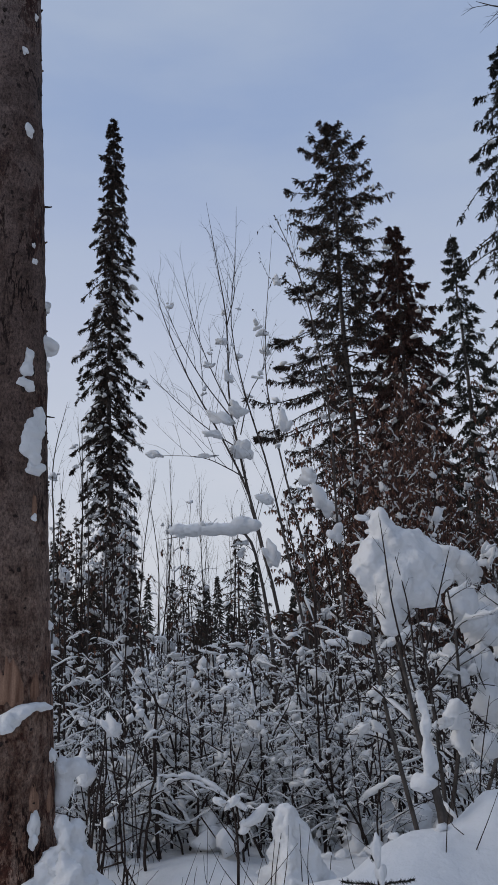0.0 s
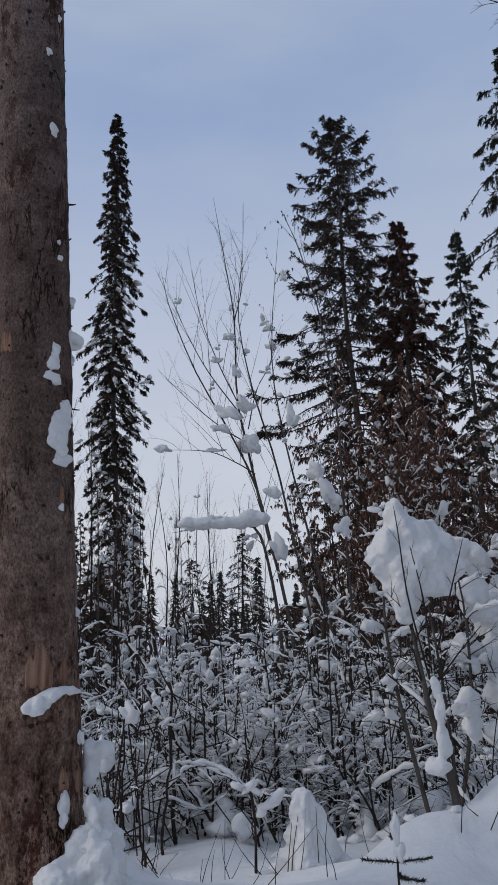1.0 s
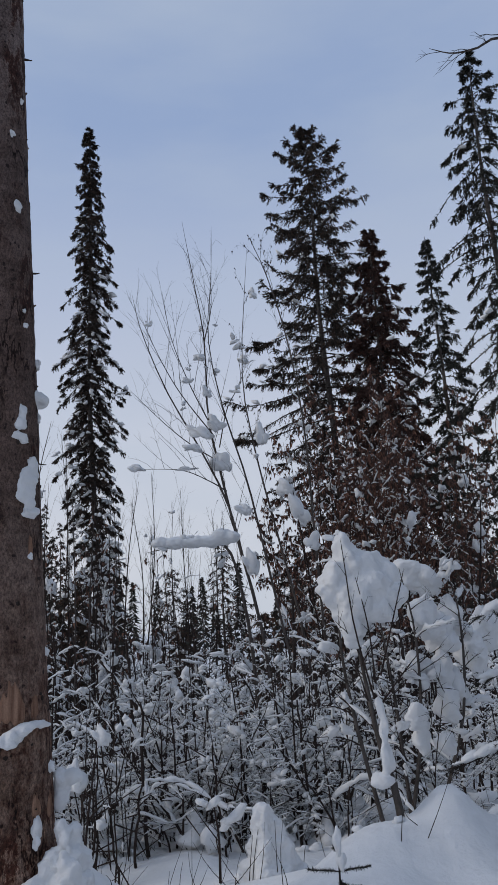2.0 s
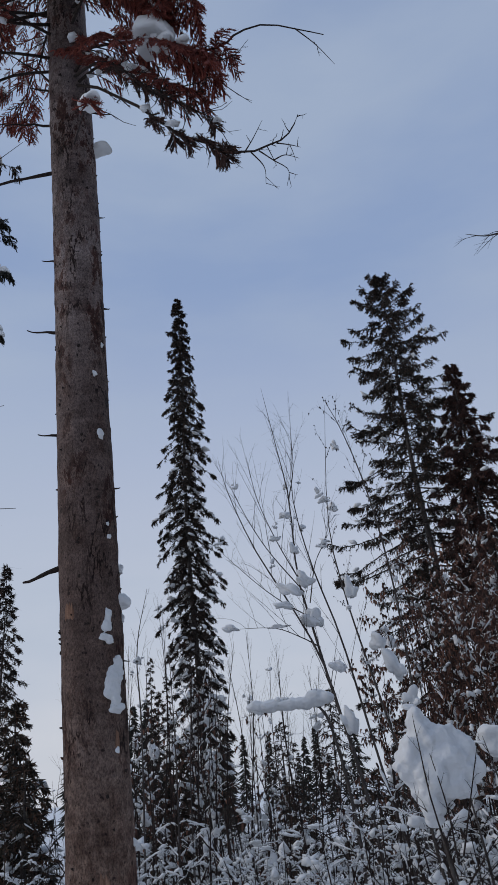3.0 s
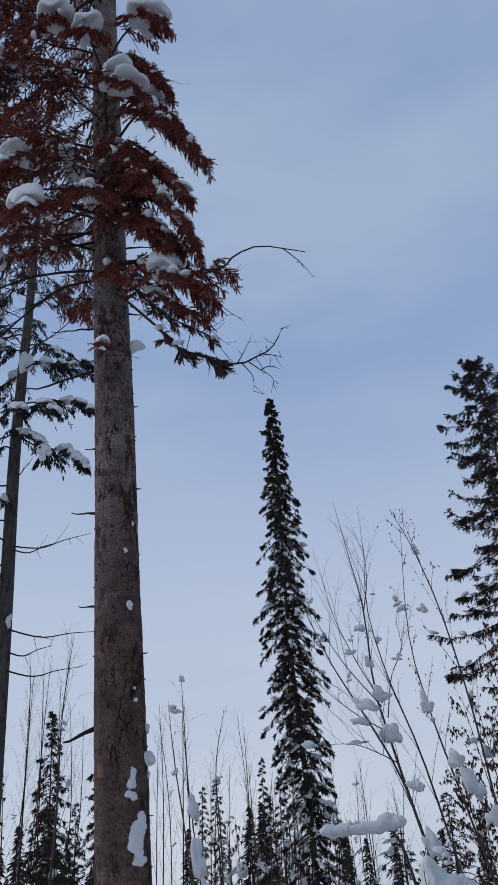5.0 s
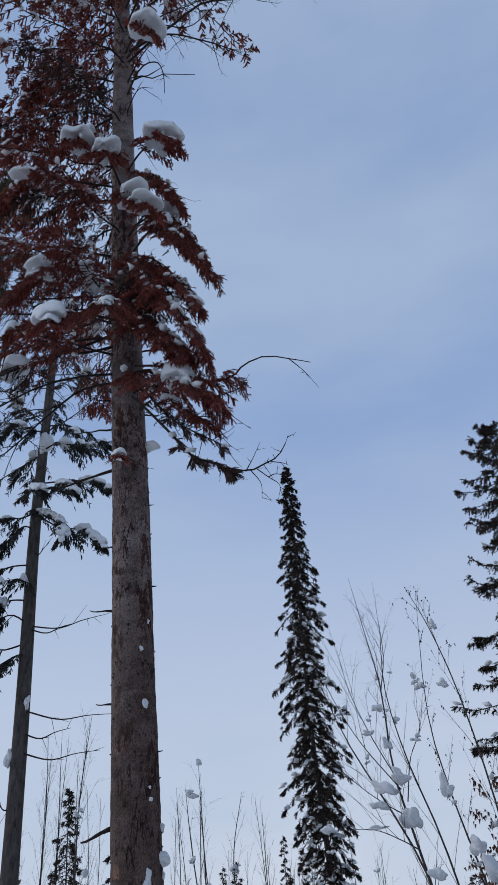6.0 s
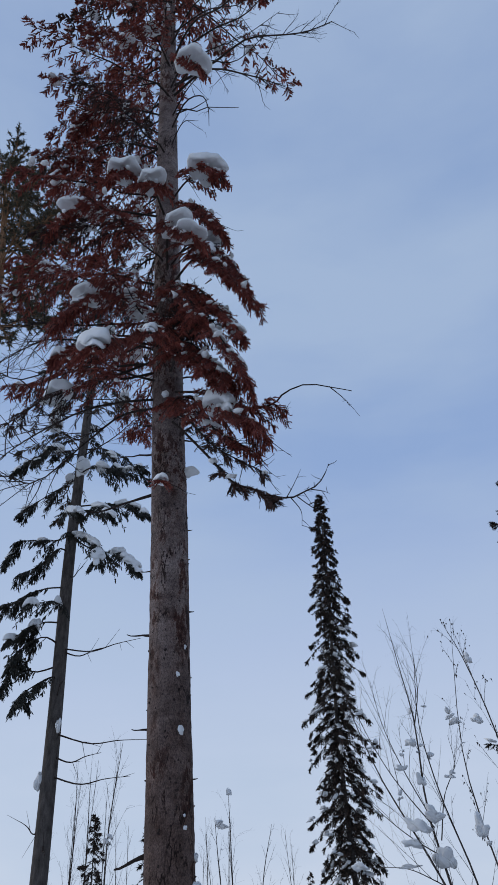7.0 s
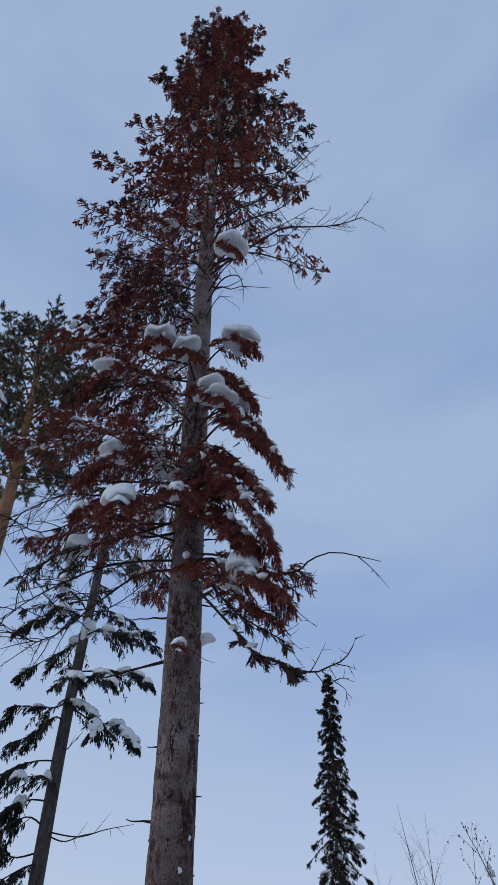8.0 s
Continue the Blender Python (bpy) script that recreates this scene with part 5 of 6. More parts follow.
def thicket():
    rng = np.random.default_rng(8)
    spots = []
    tries = 0
    while len(spots) < 58 and tries < 6000:
        tries += 1
        y = 6.3 + 18 * rng.uniform() ** 1.25
        x = rng.uniform(-0.42, 0.40) * (y + 4.5)
        if y < 8.0 and -0.2 < x < 0.35:
            continue
        gap = 0.62 + 0.028 * y
        if any((x - a) ** 2 + (y - b) ** 2 < gap * gap for a, b in spots):
            continue
        spots.append((x, y))
    spots += [(-0.95, 6.1), (-0.35, 6.6), (0.65, 6.9), (2.1, 7.2), (-1.6, 6.4), (1.5, 7.6), (0.1, 6.3), (0.75, 6.2), (-0.6, 6.9), (0.3, 7.0)]
    used = set()
    for n, (x, y) in enumerate(sorted(spots, key=lambda c: c[1])):
        size = rng.uniform(0.8, 1.12) * np.interp(y, (5.6, 6.4, 7.5, 9.5, 14, 28), (0.34, 0.55, 0.68, 0.78, 1.02, 1.2))
        m = pose(*gnd(x, y), 0, 0, rng.uniform(0, 360))
        pool = SHRUBS if y < 10.5 else SHRUBS_BACK
        src = pool[n % len(pool)]
        if src in used:
            ob = copy_thing(src, m)
        else:
            used.add(src)
            ob = src
            ob.matrix_basis = m
        ob.scale = (size,) * 3


thicket()


def sapling(lines, label, seed, rad=0.03, twigs=16, twig_len=1.0, lift=0.5, snow=0.12, clumps=0.2, clump=0.10, marks=(), name="birch_sapling", bark=None, subs=4, start=0.35, spread=0.55, catkins=0, leaf=0.07, lean_mesh=0, group=""):
    """A slim bare tree along given lines; marks are lumps of snow at known places."""
    rng = np.random.default_rng(seed)
    base = np.array(lines[0][0], float)
    root = thing(name, base, label, "shrub" if name == "tall_brush" else "sapling", group)
    for k, line in enumerate(lines):
        path = curve(line, 18) - base
        short = np.linalg.norm(path[-1] - path[0]) < 4
        add_stem(root, stem_parts(path, rad * (1 if k == 0 else 0.28 if short else 0.75), rng, twigs // 2 if short else twigs, twig_len, lift, subs, snow, clumps, clump, 0.018, 0.2 if short else start, 6, spread, 0.75, 0.45 if short else 0.2, lean_mesh), bark)
    for x, y, z, a, b, c in marks:
        s = Soup(int(abs(x * 91 + z * 17)) + seed)
        s.blob(np.array((x, y, z)) - base, (a * 0.66, b * 0.6, c * 0.68), s.rng.uniform(-0.5, 0.5), 0.48, 0.8, 2 if lean_mesh else 3, s.rng.uniform(-0.4, 0.4))
        s.blob(np.array((x + a * 0.5, y, z - c * 0.3)) - base, (a * 0.5, b * 0.6, c * 0.5), 0, 0.36, 0.8, 2, s.rng.uniform(-0.4, 0.4))
        part("snow_lump", s, SNOW, root)
    if catkins:
        c = Soup(seed + 9)
        for o in [x for x in root.children_recursive if x.name.startswith("twig_growth")]:
            v = np.empty(len(o.data.vertices) * 3, np.float32)
            o.data.vertices.foreach_get("co", v)
            v = v.reshape(-1, 3)
            v = v[v[:, 2] > v[:, 2].max() * 0.45]
            v = v[rng.integers(len(v), size=catkins)]
            c.blades(v, rng.normal(size=v.shape) * 0.3 - UP, rng.uniform(0.4, 1.0, len(v)) * leaf, leaf * 0.4)
        tagged(part("catkin_growth", c, RUST if leaf > 0.08 else TWIG, root, False), "dry brown curled leaves" if leaf > 0.08 else "tiny dark dangling catkins", kind="stuff")
    return root


g = float(ground_z(1.25, 12.3))
sapling([[(1.25, 12.3, g), (0.87, 12.3, -0.15), (0.64, 12.3, 1.68), (0.34, 12.3, 3.0), (0.10, 12.3, 4.21), (-0.06, 12.4, 5.17), (-0.07, 12.5, 6.56), (-0.19, 12.5, 7.5), (-0.39, 12.57, 8.94)],
         [(1.0, 12.3, g), (0.70, 12.2, 1.2), (0.45, 12.1, 2.5), (0.2, 12.1, 3.6), (-0.25, 12.1, 4.6), (-0.75, 12.2, 5.6), (-1.15, 12.3, 6.7), (-1.3, 12.3, 7.4)],
         [(1.5, 12.4, g), (1.2, 12.4, 0.5), (0.85, 12.4, 2.4), (0.55, 12.4, 4.0), (0.2, 12.4, 5.3), (0.0, 12.5, 6.6), (0.1, 12.5, 7.8)], [(0.2, 12.25, 3.82), (-0.09, 12.2, 4.0), (-0.54, 12.2, 4.2), (-1.26, 12.2, 4.25)],
         [(0.03, 12.3, 4.78), (-0.52, 12.3, 5.57), (-0.88, 12.3, 6.28), (-1.16, 12.3, 7.0)], [(-0.02, 12.3, 4.97), (-0.37, 12.3, 5.76), (-0.64, 12.3, 6.57), (-0.77, 12.3, 7.4)], [(0.15, 12.3, 4.3), (-0.35, 12.3, 4.64), (-0.8, 12.3, 5.04), (-1.36, 12.3, 5.64)],
         [(-0.07, 12.5, 6.56), (0.07, 12.5, 7.17), (0.09, 12.5, 7.91)], [(0.11, 12.3, 4.58), (0.27, 12.3, 5.25), (0.52, 12.3, 5.74), (0.49, 12.3, 6.24)]],
        "slim leaning bare birch with snow caught in its forks", 201, 0.034, 14, 1.5, 0.9, 0.04, 0.06, 0.08,
        ((-1.3, 12.2, 4.27, 0.17, 0.1, 0.07), (-0.5, 12.2, 4.22, 0.22, 0.05, 0.04), (-0.12, 12.6, 6.83, 0.05, 0.05, 0.08), (-0.07, 12.1, 5.5, 0.09, 0.08, 0.14), (-0.2, 11.9, 4.75, 0.24, 0.12, 0.15), (-0.36, 11.9, 4.5, 0.2, 0.12, 0.11), (0.1, 12.2, 4.3, 0.2, 0.12, 0.2), (0.05, 12.1, 4.95, 0.2, 0.12, 0.16), (0.45, 11.6, 3.4, 0.14, 0.1, 0.12), (-0.4, 12.2, 5.75, 0.12, 0.08, 0.06), (0.5, 12.0, 2.6, 0.15, 0.12, 0.25)))
sapling([[(1.81, 14, -1.9), (1.64, 14, 0.07), (1.44, 14, 1.69), (1.11, 14, 3.3), (0.77, 14, 4.99), (0.62, 14, 6.55), (0.85, 14, 9.1)],
         [(1.9, 13.5, -1.9), (1.75, 13, 1.0), (1.6, 12.3, 3.2), (1.5, 11.7, 4.6), (1.3, 11.5, 6.1), (1.02, 11.5, 7.3), (0.75, 11.5, 8.05)]],
        "slim bare birch with dangling catkins and snow lumps", 203, 0.032, 15, 1.3, 0.7, 0.05, 0.09, 0.08,
        ((0.78, 11.85, 4.65, 0.13, 0.1, 0.2), (0.98, 15.8, 8.9, 0.12, 0.1, 0.16), (0.84, 19.6, 8.67, 0.2, 0.15, 0.15), (1.3, 11.6, 3.35, 0.2, 0.15, 0.3), (1.1, 11.7, 3.75, 0.15, 0.12, 0.18), (1.5, 12, 2.9, 0.15, 0.12, 0.2)), catkins=140)
sapling([[(0.5, 10.6, -1.1), (0.45, 10.4, 1.0), (0.30, 10.2, 2.2), (0.1, 10.1, 2.72), (-0.4, 10.1, 2.74), (-0.95, 10.1, 2.66)]], "bent bare sapling carrying a long loaf of snow", 205, 0.03, 10, 0.5, 0.3, 0.3, 0.2, 0.08,
        (), "bent_sapling")
s = Soup(88)
for u in np.linspace(-0.72, 0.2, 9):
    s.blob((u - 0.5, -0.5, 3.87 + (0.05 if u > 0.05 else 0.0)), (0.15, 0.11, 0.085 + (0.05 if 0.0 < u < 0.1 else 0.0)), 0, 0.06, 0.9, 3)
fuse(part("snow_loaf", s, SNOW, bpy.data.objects["bent_sapling"]), 0.014, 2, 0.05, 0.16)
sapling([[(-4.3, 8.6, -0.7), (-4.2, 8.6, 1.5), (-4.12, 8.6, 3.1), (-4.12, 8.6, 4.4), (-4.0, 8.6, 5.6)]], "slim bare birch sapling with upright twigs", 209, 0.02, 26, 1.0, 1.0, 0.03, 0.015, 0.06)
sapling([[(-2.9, 10.7, -1.2), (-2.9, 10.7, 1.0), (-2.95, 10.7, 2.6), (-3.0, 10.7, 4.0), (-3.07, 10.7, 5.35)], [(-2.7, 10.7, -1.2), (-2.95, 10.7, 2.2), (-3.2, 10.7, 4.0), (-3.3, 10.7, 4.9)], [(-2.5, 10.8, -1.2), (-2.5, 10.8, 2.5), (-2.55, 10.8, 3.8), (-2.37, 10.8, 4.75)]],
        "cluster of slim bare saplings with a hanging snow sleeve", 211, 0.019, 9, 0.7, 0.9, 0.05, 0.06, 0.1, ((-3.06, 10.7, 5.27, 0.05, 0.05, 0.08), (-2.93, 10.7, 3.3, 0.11, 0.1, 0.3), (-2.86, 10.7, 2.6, 0.14, 0.1, 0.35), (-2.74, 10.7, 2.2, 0.1, 0.1, 0.2)))
sapling([[(-7.2, 13, -1.6), (-7.1, 13, 3), (-7.15, 13, 6.2)], [(-7.6, 13.2, -1.6), (-7.6, 13.2, 3), (-7.9, 13.2, 5.6)]], "slim bare birch sapling with upright twigs", 213, 0.02, 24, 1.0, 1.2, 0.03, 0.01, 0.06)
sapling([[(-2.2, 11.5, -1.4), (-2.15, 11.5, 1.8), (-2.2, 11.5, 3.9)], [(-1.9, 11.5, -1.4), (-1.95, 11.5, 1.6), (-1.85, 11.5, 3.6)]], "slim bare birch sapling with upright twigs", 215, 0.018, 22, 0.8, 1.3, 0.05, 0.03, 0.06)


# slender upright birches over the thicket
for n, (x, y, top, wide) in enumerate(((-1.75, 13.0, 4.2, 0.25), (-1.35, 13.4, 4.4, 0.3), (-0.95, 13.0, 3.9, 0.3), (-0.55, 13.6, 4.1, 0.25), (-0.2, 13.2, 3.7, 0.3), (-6.6, 12.4, 6.6, 0.4), (-6.0, 12.0, 6.2, 0.35), (-3.6, 11.8, 5.2, 0.35), (-3.0, 12.2, 5.0, 0.3), (-2.4, 12.0, 4.7, 0.35))):
    rng = np.random.default_rng(400 + n)
    b = np.array(gnd(x, y))
    lines = []
    for k in range(4):
        q = b + np.array((rng.normal(0, wide), rng.normal(0, wide), 0)) * (k > 0)
        e = np.array((q[0] + rng.normal(0, 0.25), q[1] + rng.normal(0, 0.2), b[2] + (top - b[2]) * rng.uniform(0.8, 1.0) if k else top))
        lines.append([q, q * 0.6 + e * 0.4 + rng.normal(0, 0.06, 3), q * 0.25 + e * 0.75 + rng.normal(0, 0.06, 3), e])
    sapling(lines, "slender upright bare birch over the thicket", 420 + n, 0.016, 16, 0.9, 1.5, 0.03, 0.02, 0.06, (), "birch_sapling", TWIG, 4, 0.3, 0.6, 0, 0.07, 1, "slender upright birches")


# tall brush before the spruces
def tall_brush(x, y, h, seed, snow):
    rng = np.random.default_rng(seed)
    b = np.array(gnd(x, y))
    lines = []
    for k in range(4):
        q = b + np.array((rng.normal(0, 0.35), rng.normal(0, 0.3), 0))
        e = q + np.array((rng.normal(-0.15, 0.4), rng.normal(0, 0.3), h * rng.uniform(0.7, 1.1)))
        lines.append([q, q * 0.65 + e * 0.35 + rng.normal(0, 0.08, 3), q * 0.3 + e * 0.7 + rng.normal(0, 0.08, 3), e])
    lines[0][0] = b
    marks = []
    for _ in range(8):
        ln = lines[int(rng.integers(4))]
        u = rng.uniform(0.45, 0.9)
        p = np.array(ln[0]) * (1 - u) + np.array(ln[-1]) * u
        k = rng.uniform(0.05, 0.16)
        marks.append((*p, k, k * 0.8, k * rng.uniform(0.7, 1.6)))
    sapling(lines, "tall bare brown brush speckled with snow", seed, 0.028, 24, 0.9, 0.25, snow, 0.18, 0.065, marks, "tall_brush", TWIG, 4, 0.2, 0.8, 520 if x > 1 else 60, 0.13, 1, "tall brush before the spruces")


for n, (x, y, h) in enumerate(((2.2, 15.5, 6.2), (3.0, 17, 7.0), (3.9, 18, 7.2), (4.8, 18.5, 7.5), (3.4, 14.5, 5.2), (4.5, 15.5, 5.4), (2.6, 19, 7.6), (5.6, 19, 7.4), (1.6, 17.5, 5.6), (3.3, 16.2, 6.6), (4.2, 16.8, 6.9), (5.2, 16.5, 6.4), (2.9, 15.0, 5.8), (6.2, 18.0, 6.8), (-2.9, 14.5, 5.2), (-2.3, 15.5, 5.4), (-3.6, 16, 4.9), (-0.9, 15.5, 4.2), (0.4, 16.5, 4.6), (-1.7, 13, 4.0))):
    tall_brush(x, y, h * (1.22 if x > 1 else 1.0), 260 + n, 0.5)

# slim stems at the edge of the clearing
for n, (lines, marks) in enumerate((
        ([[(-0.96, 5.4, 0.0), (-0.93, 5.4, 0.35), (-0.88, 5.4, 0.72), (-0.83, 5.4, 1.15)], [(-0.88, 6.0, -0.04), (-0.87, 6.0, 0.25), (-0.83, 6.0, 0.72), (-0.81, 6.0, 1.19)], [(-0.8, 5.6, 0.0), (-0.84, 5.6, 0.4), (-0.92, 5.6, 0.8)], [(-0.7, 5.8, 0.0), (-0.72, 5.8, 0.5), (-0.66, 5.8, 0.95)]], ((-1.02, 5.4, 0.66, 0.09, 0.07, 0.14), (-0.84, 5.4, 0.92, 0.07, 0.06, 0.09))),
        ([[(-0.67, 7.0, -0.35), (-0.71, 7.0, 0.13), (-0.76, 7.0, 0.58), (-0.81, 7.0, 1.14)], [(-0.60, 7.1, -0.35), (-0.58, 7.1, 0.3), (-0.5, 7.1, 0.9)], [(-0.45, 6.8, -0.3), (-0.5, 6.8, 0.4), (-0.42, 6.8, 1.2)]], ((-0.74, 7.0, 0.72, 0.06, 0.05, 0.07), (-0.52, 7.1, 0.6, 0.06, 0.05, 0.05))),
        ([[(0.5, 7.8, -0.6), (0.41, 8.0, 0.42), (0.32, 8.0, 0.95), (0.10, 8.0, 1.26), (-0.18, 8.0, 1.35), (-0.46, 8.0, 1.19), (-0.8, 8.0, 1.15)]], ((-0.05, 8.0, 1.36, 0.12, 0.04, 0.035), (-0.3, 8.0, 1.30, 0.12, 0.04, 0.03), (-0.6, 8.0, 1.2, 0.13, 0.05, 0.03), (-0.5, 8.0, 1.05, 0.09, 0.07, 0.1))),
        ([[(1.5, 7.0, -0.3), (1.37, 7.0, 0.61), (1.12, 7.0, 0.53), (0.93, 7.0, 0.53), (0.74, 7.0, 0.59)]], ((0.95, 7.0, 0.57, 0.12, 0.03, 0.025), (0.78, 7.0, 0.62, 0.06, 0.04, 0.04))),
        ([[(-0.02, 5.0, 0.0), (-0.02, 5.0, 0.34), (-0.08, 5.0, 0.69)], [(1.25, 4.6, 0.3), (1.18, 4.6, 0.5), (1.13, 4.6, 0.85), (1.08, 4.6, 1.3)], [(1.32, 4.7, 0.3), (1.36, 4.7, 0.7), (1.45, 4.7, 1.1)]], ()))):
    sapling(lines, "thin dark bare stems standing in the snow", 230 + n, 0.009, 10, 0.4, 0.35, 0.2, 0.12, 0.05, marks, "bare_stems", TWIG, 3, 0.3, 0.7)


# ---- the snow-bowed bush ----
def snow_bush():
    base = np.array(gnd(1.067, 4.387))
    rng = np.random.default_rng(17)
    root = thing("snow_bowed_bush", base, "bowed bush buried under one great cap of snow", "shrub")
    stick = curve([(1.075, 4.387, 0.117), (1.042, 4.387, 0.591), (0.974, 4.471, 0.937), (0.932, 4.555, 1.316), (0.898, 4.64, 1.586)], 14) - base
    add_stem(root, stem_parts(stick, 0.027, rng, 12, 0.7, 0.3, 5, 0.3, 0.1, 0.05, 0.02, 0.5), BARK_DARK)
    for line in ([(1.3, 5.5, 0.0), (1.5, 5.6, 0.8), (1.55, 5.7, 1.5), (1.45, 5.6, 2.0)], [(1.5, 5.8, -0.1), (1.9, 5.9, 0.8), (2.0, 6.0, 1.6), (1.9, 6.0, 2.1)], [(1.2, 5.6, 0.0), (1.0, 5.6, 1.0), (0.95, 5.6, 1.6), (1.0, 5.5, 2.3)], [(1.4, 5.7, 0.0), (1.35, 5.7, 1.0), (1.25, 5.7, 1.9)]):
        add_stem(root, stem_parts(curve(line, 12) - base, 0.016, rng, 18, 0.6, 0.1, 5, 0.35, 0.25, 0.06, 0.018, 0.2, 5, 0.9), BARK_DARK)
    s = Soup(9)
    for x, y, z, a, b, c in ((0.949, 4.597, 1.788, 0.185, 0.185, 0.202), (0.873, 4.597, 2.058, 0.059, 0.084, 0.152), (0.915, 4.597, 1.965, 0.118, 0.135, 0.169), (1.008, 4.64, 1.923, 0.135, 0.143, 0.143), (1.101, 4.64, 1.864, 0.118, 0.126, 0.126), (0.797, 4.555, 1.889, 0.093, 0.11, 0.118), (0.89, 4.555, 1.636, 0.118, 0.118, 0.135), (0.873, 4.555, 1.527, 0.059, 0.076, 0.084), (1.075, 4.597, 1.704, 0.101, 0.11, 0.118), (0.747, 4.555, 1.805, 0.059, 0.067, 0.067), (1.185, 4.623, 1.788, 0.07, 0.08, 0.1)):
        s.blob((np.array((x, y, z)) - base), (a, b, c), 0, 0.2, 0.95, 4)
    fuse(part("snow_cap", s, SNOW, root), 0.011, 4, 0.050, 0.12)
    for line in ([(0.957, 4.387, 1.164), (0.873, 4.387, 1.586), (0.848, 4.404, 1.923), (0.839, 4.429, 2.092)], [(0.974, 4.387, 1.249), (0.957, 4.387, 1.586), (0.907, 4.404, 1.881)], [(1.008, 4.387, 1.291), (1.117, 4.387, 1.628), (1.21, 4.404, 1.906)]):
        add_stem(root, stem_parts(curve(line, 9) - base, 0.004, rng, 5, 0.2, 0.5, 2, 0.0, 0.0, 0.03, 0.01, 0.3, 5, 0.6), TWIG)
    for x, y, z, a, b, c in ((1.60, 6.1, 1.98, 0.15, 0.14, 0.12), (1.74, 6.1, 1.93, 0.13, 0.13, 0.13), (1.66, 5.8, 1.62, 0.11, 0.12, 0.15), (1.80, 5.9, 1.50, 0.13, 0.12, 0.16), (1.95, 6.1, 1.62, 0.10, 0.1, 0.14), (1.78, 5.9, 1.22, 0.08, 0.1, 0.16), (2.1, 6.1, 1.3, 0.10, 0.12, 0.18), (1.56, 5.8, 1.25, 0.10, 0.1, 0.10), (1.9, 6.0, 1.1, 0.10, 0.1, 0.14), (1.75, 5.8, 0.95, 0.12, 0.1, 0.12), (1.7, 5.7, 0.7, 0.08, 0.08, 0.08), (1.42, 5.4, 0.92, 0.085, 0.08, 0.10),
                             (1.44, 5.4, 0.78, 0.06, 0.06, 0.09), (0.86, 5.7, 1.44, 0.08, 0.07, 0.04), (0.72, 5.9, 1.40, 0.07, 0.06, 0.03), (2.3, 6.3, 1.5, 0.12, 0.11, 0.16)):
        s = Soup(int(x * 100 + z * 10))
        s.blob(np.array((x, y, z)) - base, (a, b, c), s.rng.uniform(-1, 1), 0.28, 0.8, 3)
        s.blob(np.array((x + a * 0.4, y, z - c * 0.6)) - base, (a * 0.7, b * 0.7, c * 0.7), s.rng.uniform(-1, 1), 0.28, 0.8, 3)
        fuse(part("snow_lump", s, SNOW, root), 0.016, 2, 0.05, 0.11)
    s = Soup(12)
    for x, z, a, c in ((0.974, 1.114, 0.022, 0.076), (0.991, 0.979, 0.032, 0.101), (0.999, 0.827, 0.042, 0.101), (0.949, 0.709, 0.063, 0.042)):
        s.blob(np.array((x, 4.345, z)) - base, (a, a, c), 0, 0.2, 0.9, 3)
    fuse(part("snow_sleeve", s, SNOW, root), 0.010, 2, 0.03, 0.09)


snow_bush()


# ---- small things by the path ----
def snowed_stump(x, y, k, label):
    b = np.array(gnd(x, y))
    root = thing("tree_stump", b, label, "stump")
    w = Soup(int(x * 30 + 50))
    w.tube(np.array(((0, 0, -0.2), (0, 0, 0.1 * k), (0.01, 0, 0.3 * k))), (0.07 * k, 0.06 * k, 0.05 * k), 9)
    part("wood", w, BARK_DARK, root)
    s = Soup(int(x * 40 + 60))
    sides, rows = 28, []
    th = np.arange(sides) * 2 * np.pi / sides
    for zz, rr in ((-0.13, 0.004), (-0.12, 0.50), (0.02, 0.42), (0.12, 0.34), (0.24, 0.33), (0.36, 0.26), (0.48, 0.27), (0.60, 0.21), (0.72, 0.19), (0.82, 0.14), (0.90, 0.11), (0.95, 0.004)):
        fold = 1 + (0.26 * np.sin(3 * th + 2.5 * zz) + 0.16 * np.sin(5 * th - 4 * zz)) * (1.1 - zz) + 0.07 * s.rng.normal(size=sides)
        rows.append(np.stack((rr * fold * np.cos(th) + 0.03 * math.sin(5 * zz) - 0.05 * zz, rr * fold * np.sin(th), np.full(sides, zz)), 1) * k)
    i, j = np.meshgrid(np.arange(len(rows) - 1), np.arange(sides), indexing="ij")
    n = (j + 1) % sides
    s.add(np.concatenate(rows), np.stack((i * sides + j, i * sides + n, (i + 1) * sides + n, (i + 1) * sides + j), -1).reshape(-1, 4))
    fuse(part("snow_cap", s, SNOW, root), 0.009, 1, 0.05, 0.10)
    for c in range(3):
        az = s.rng.uniform(3.3, 6.1)
        d = np.array((math.cos(az), math.sin(az), 0))
        t = Soup(c + 5)
        t.tube(curve([d * 0.40 * k - UP * 0.05, d * 0.34 * k + UP * 0.3 * k, d * 0.22 * k + UP * (0.6 + 0.1 * c) * k + s.rng.normal(0, 0.03, 3)], 8), np.linspace(0.004, 0.0015, 8), 4)
        part("twig", t, TWIG, root)


snowed_stump(0.31, 5.0, 0.53, "small stump wrapped in a tall cone of snow")


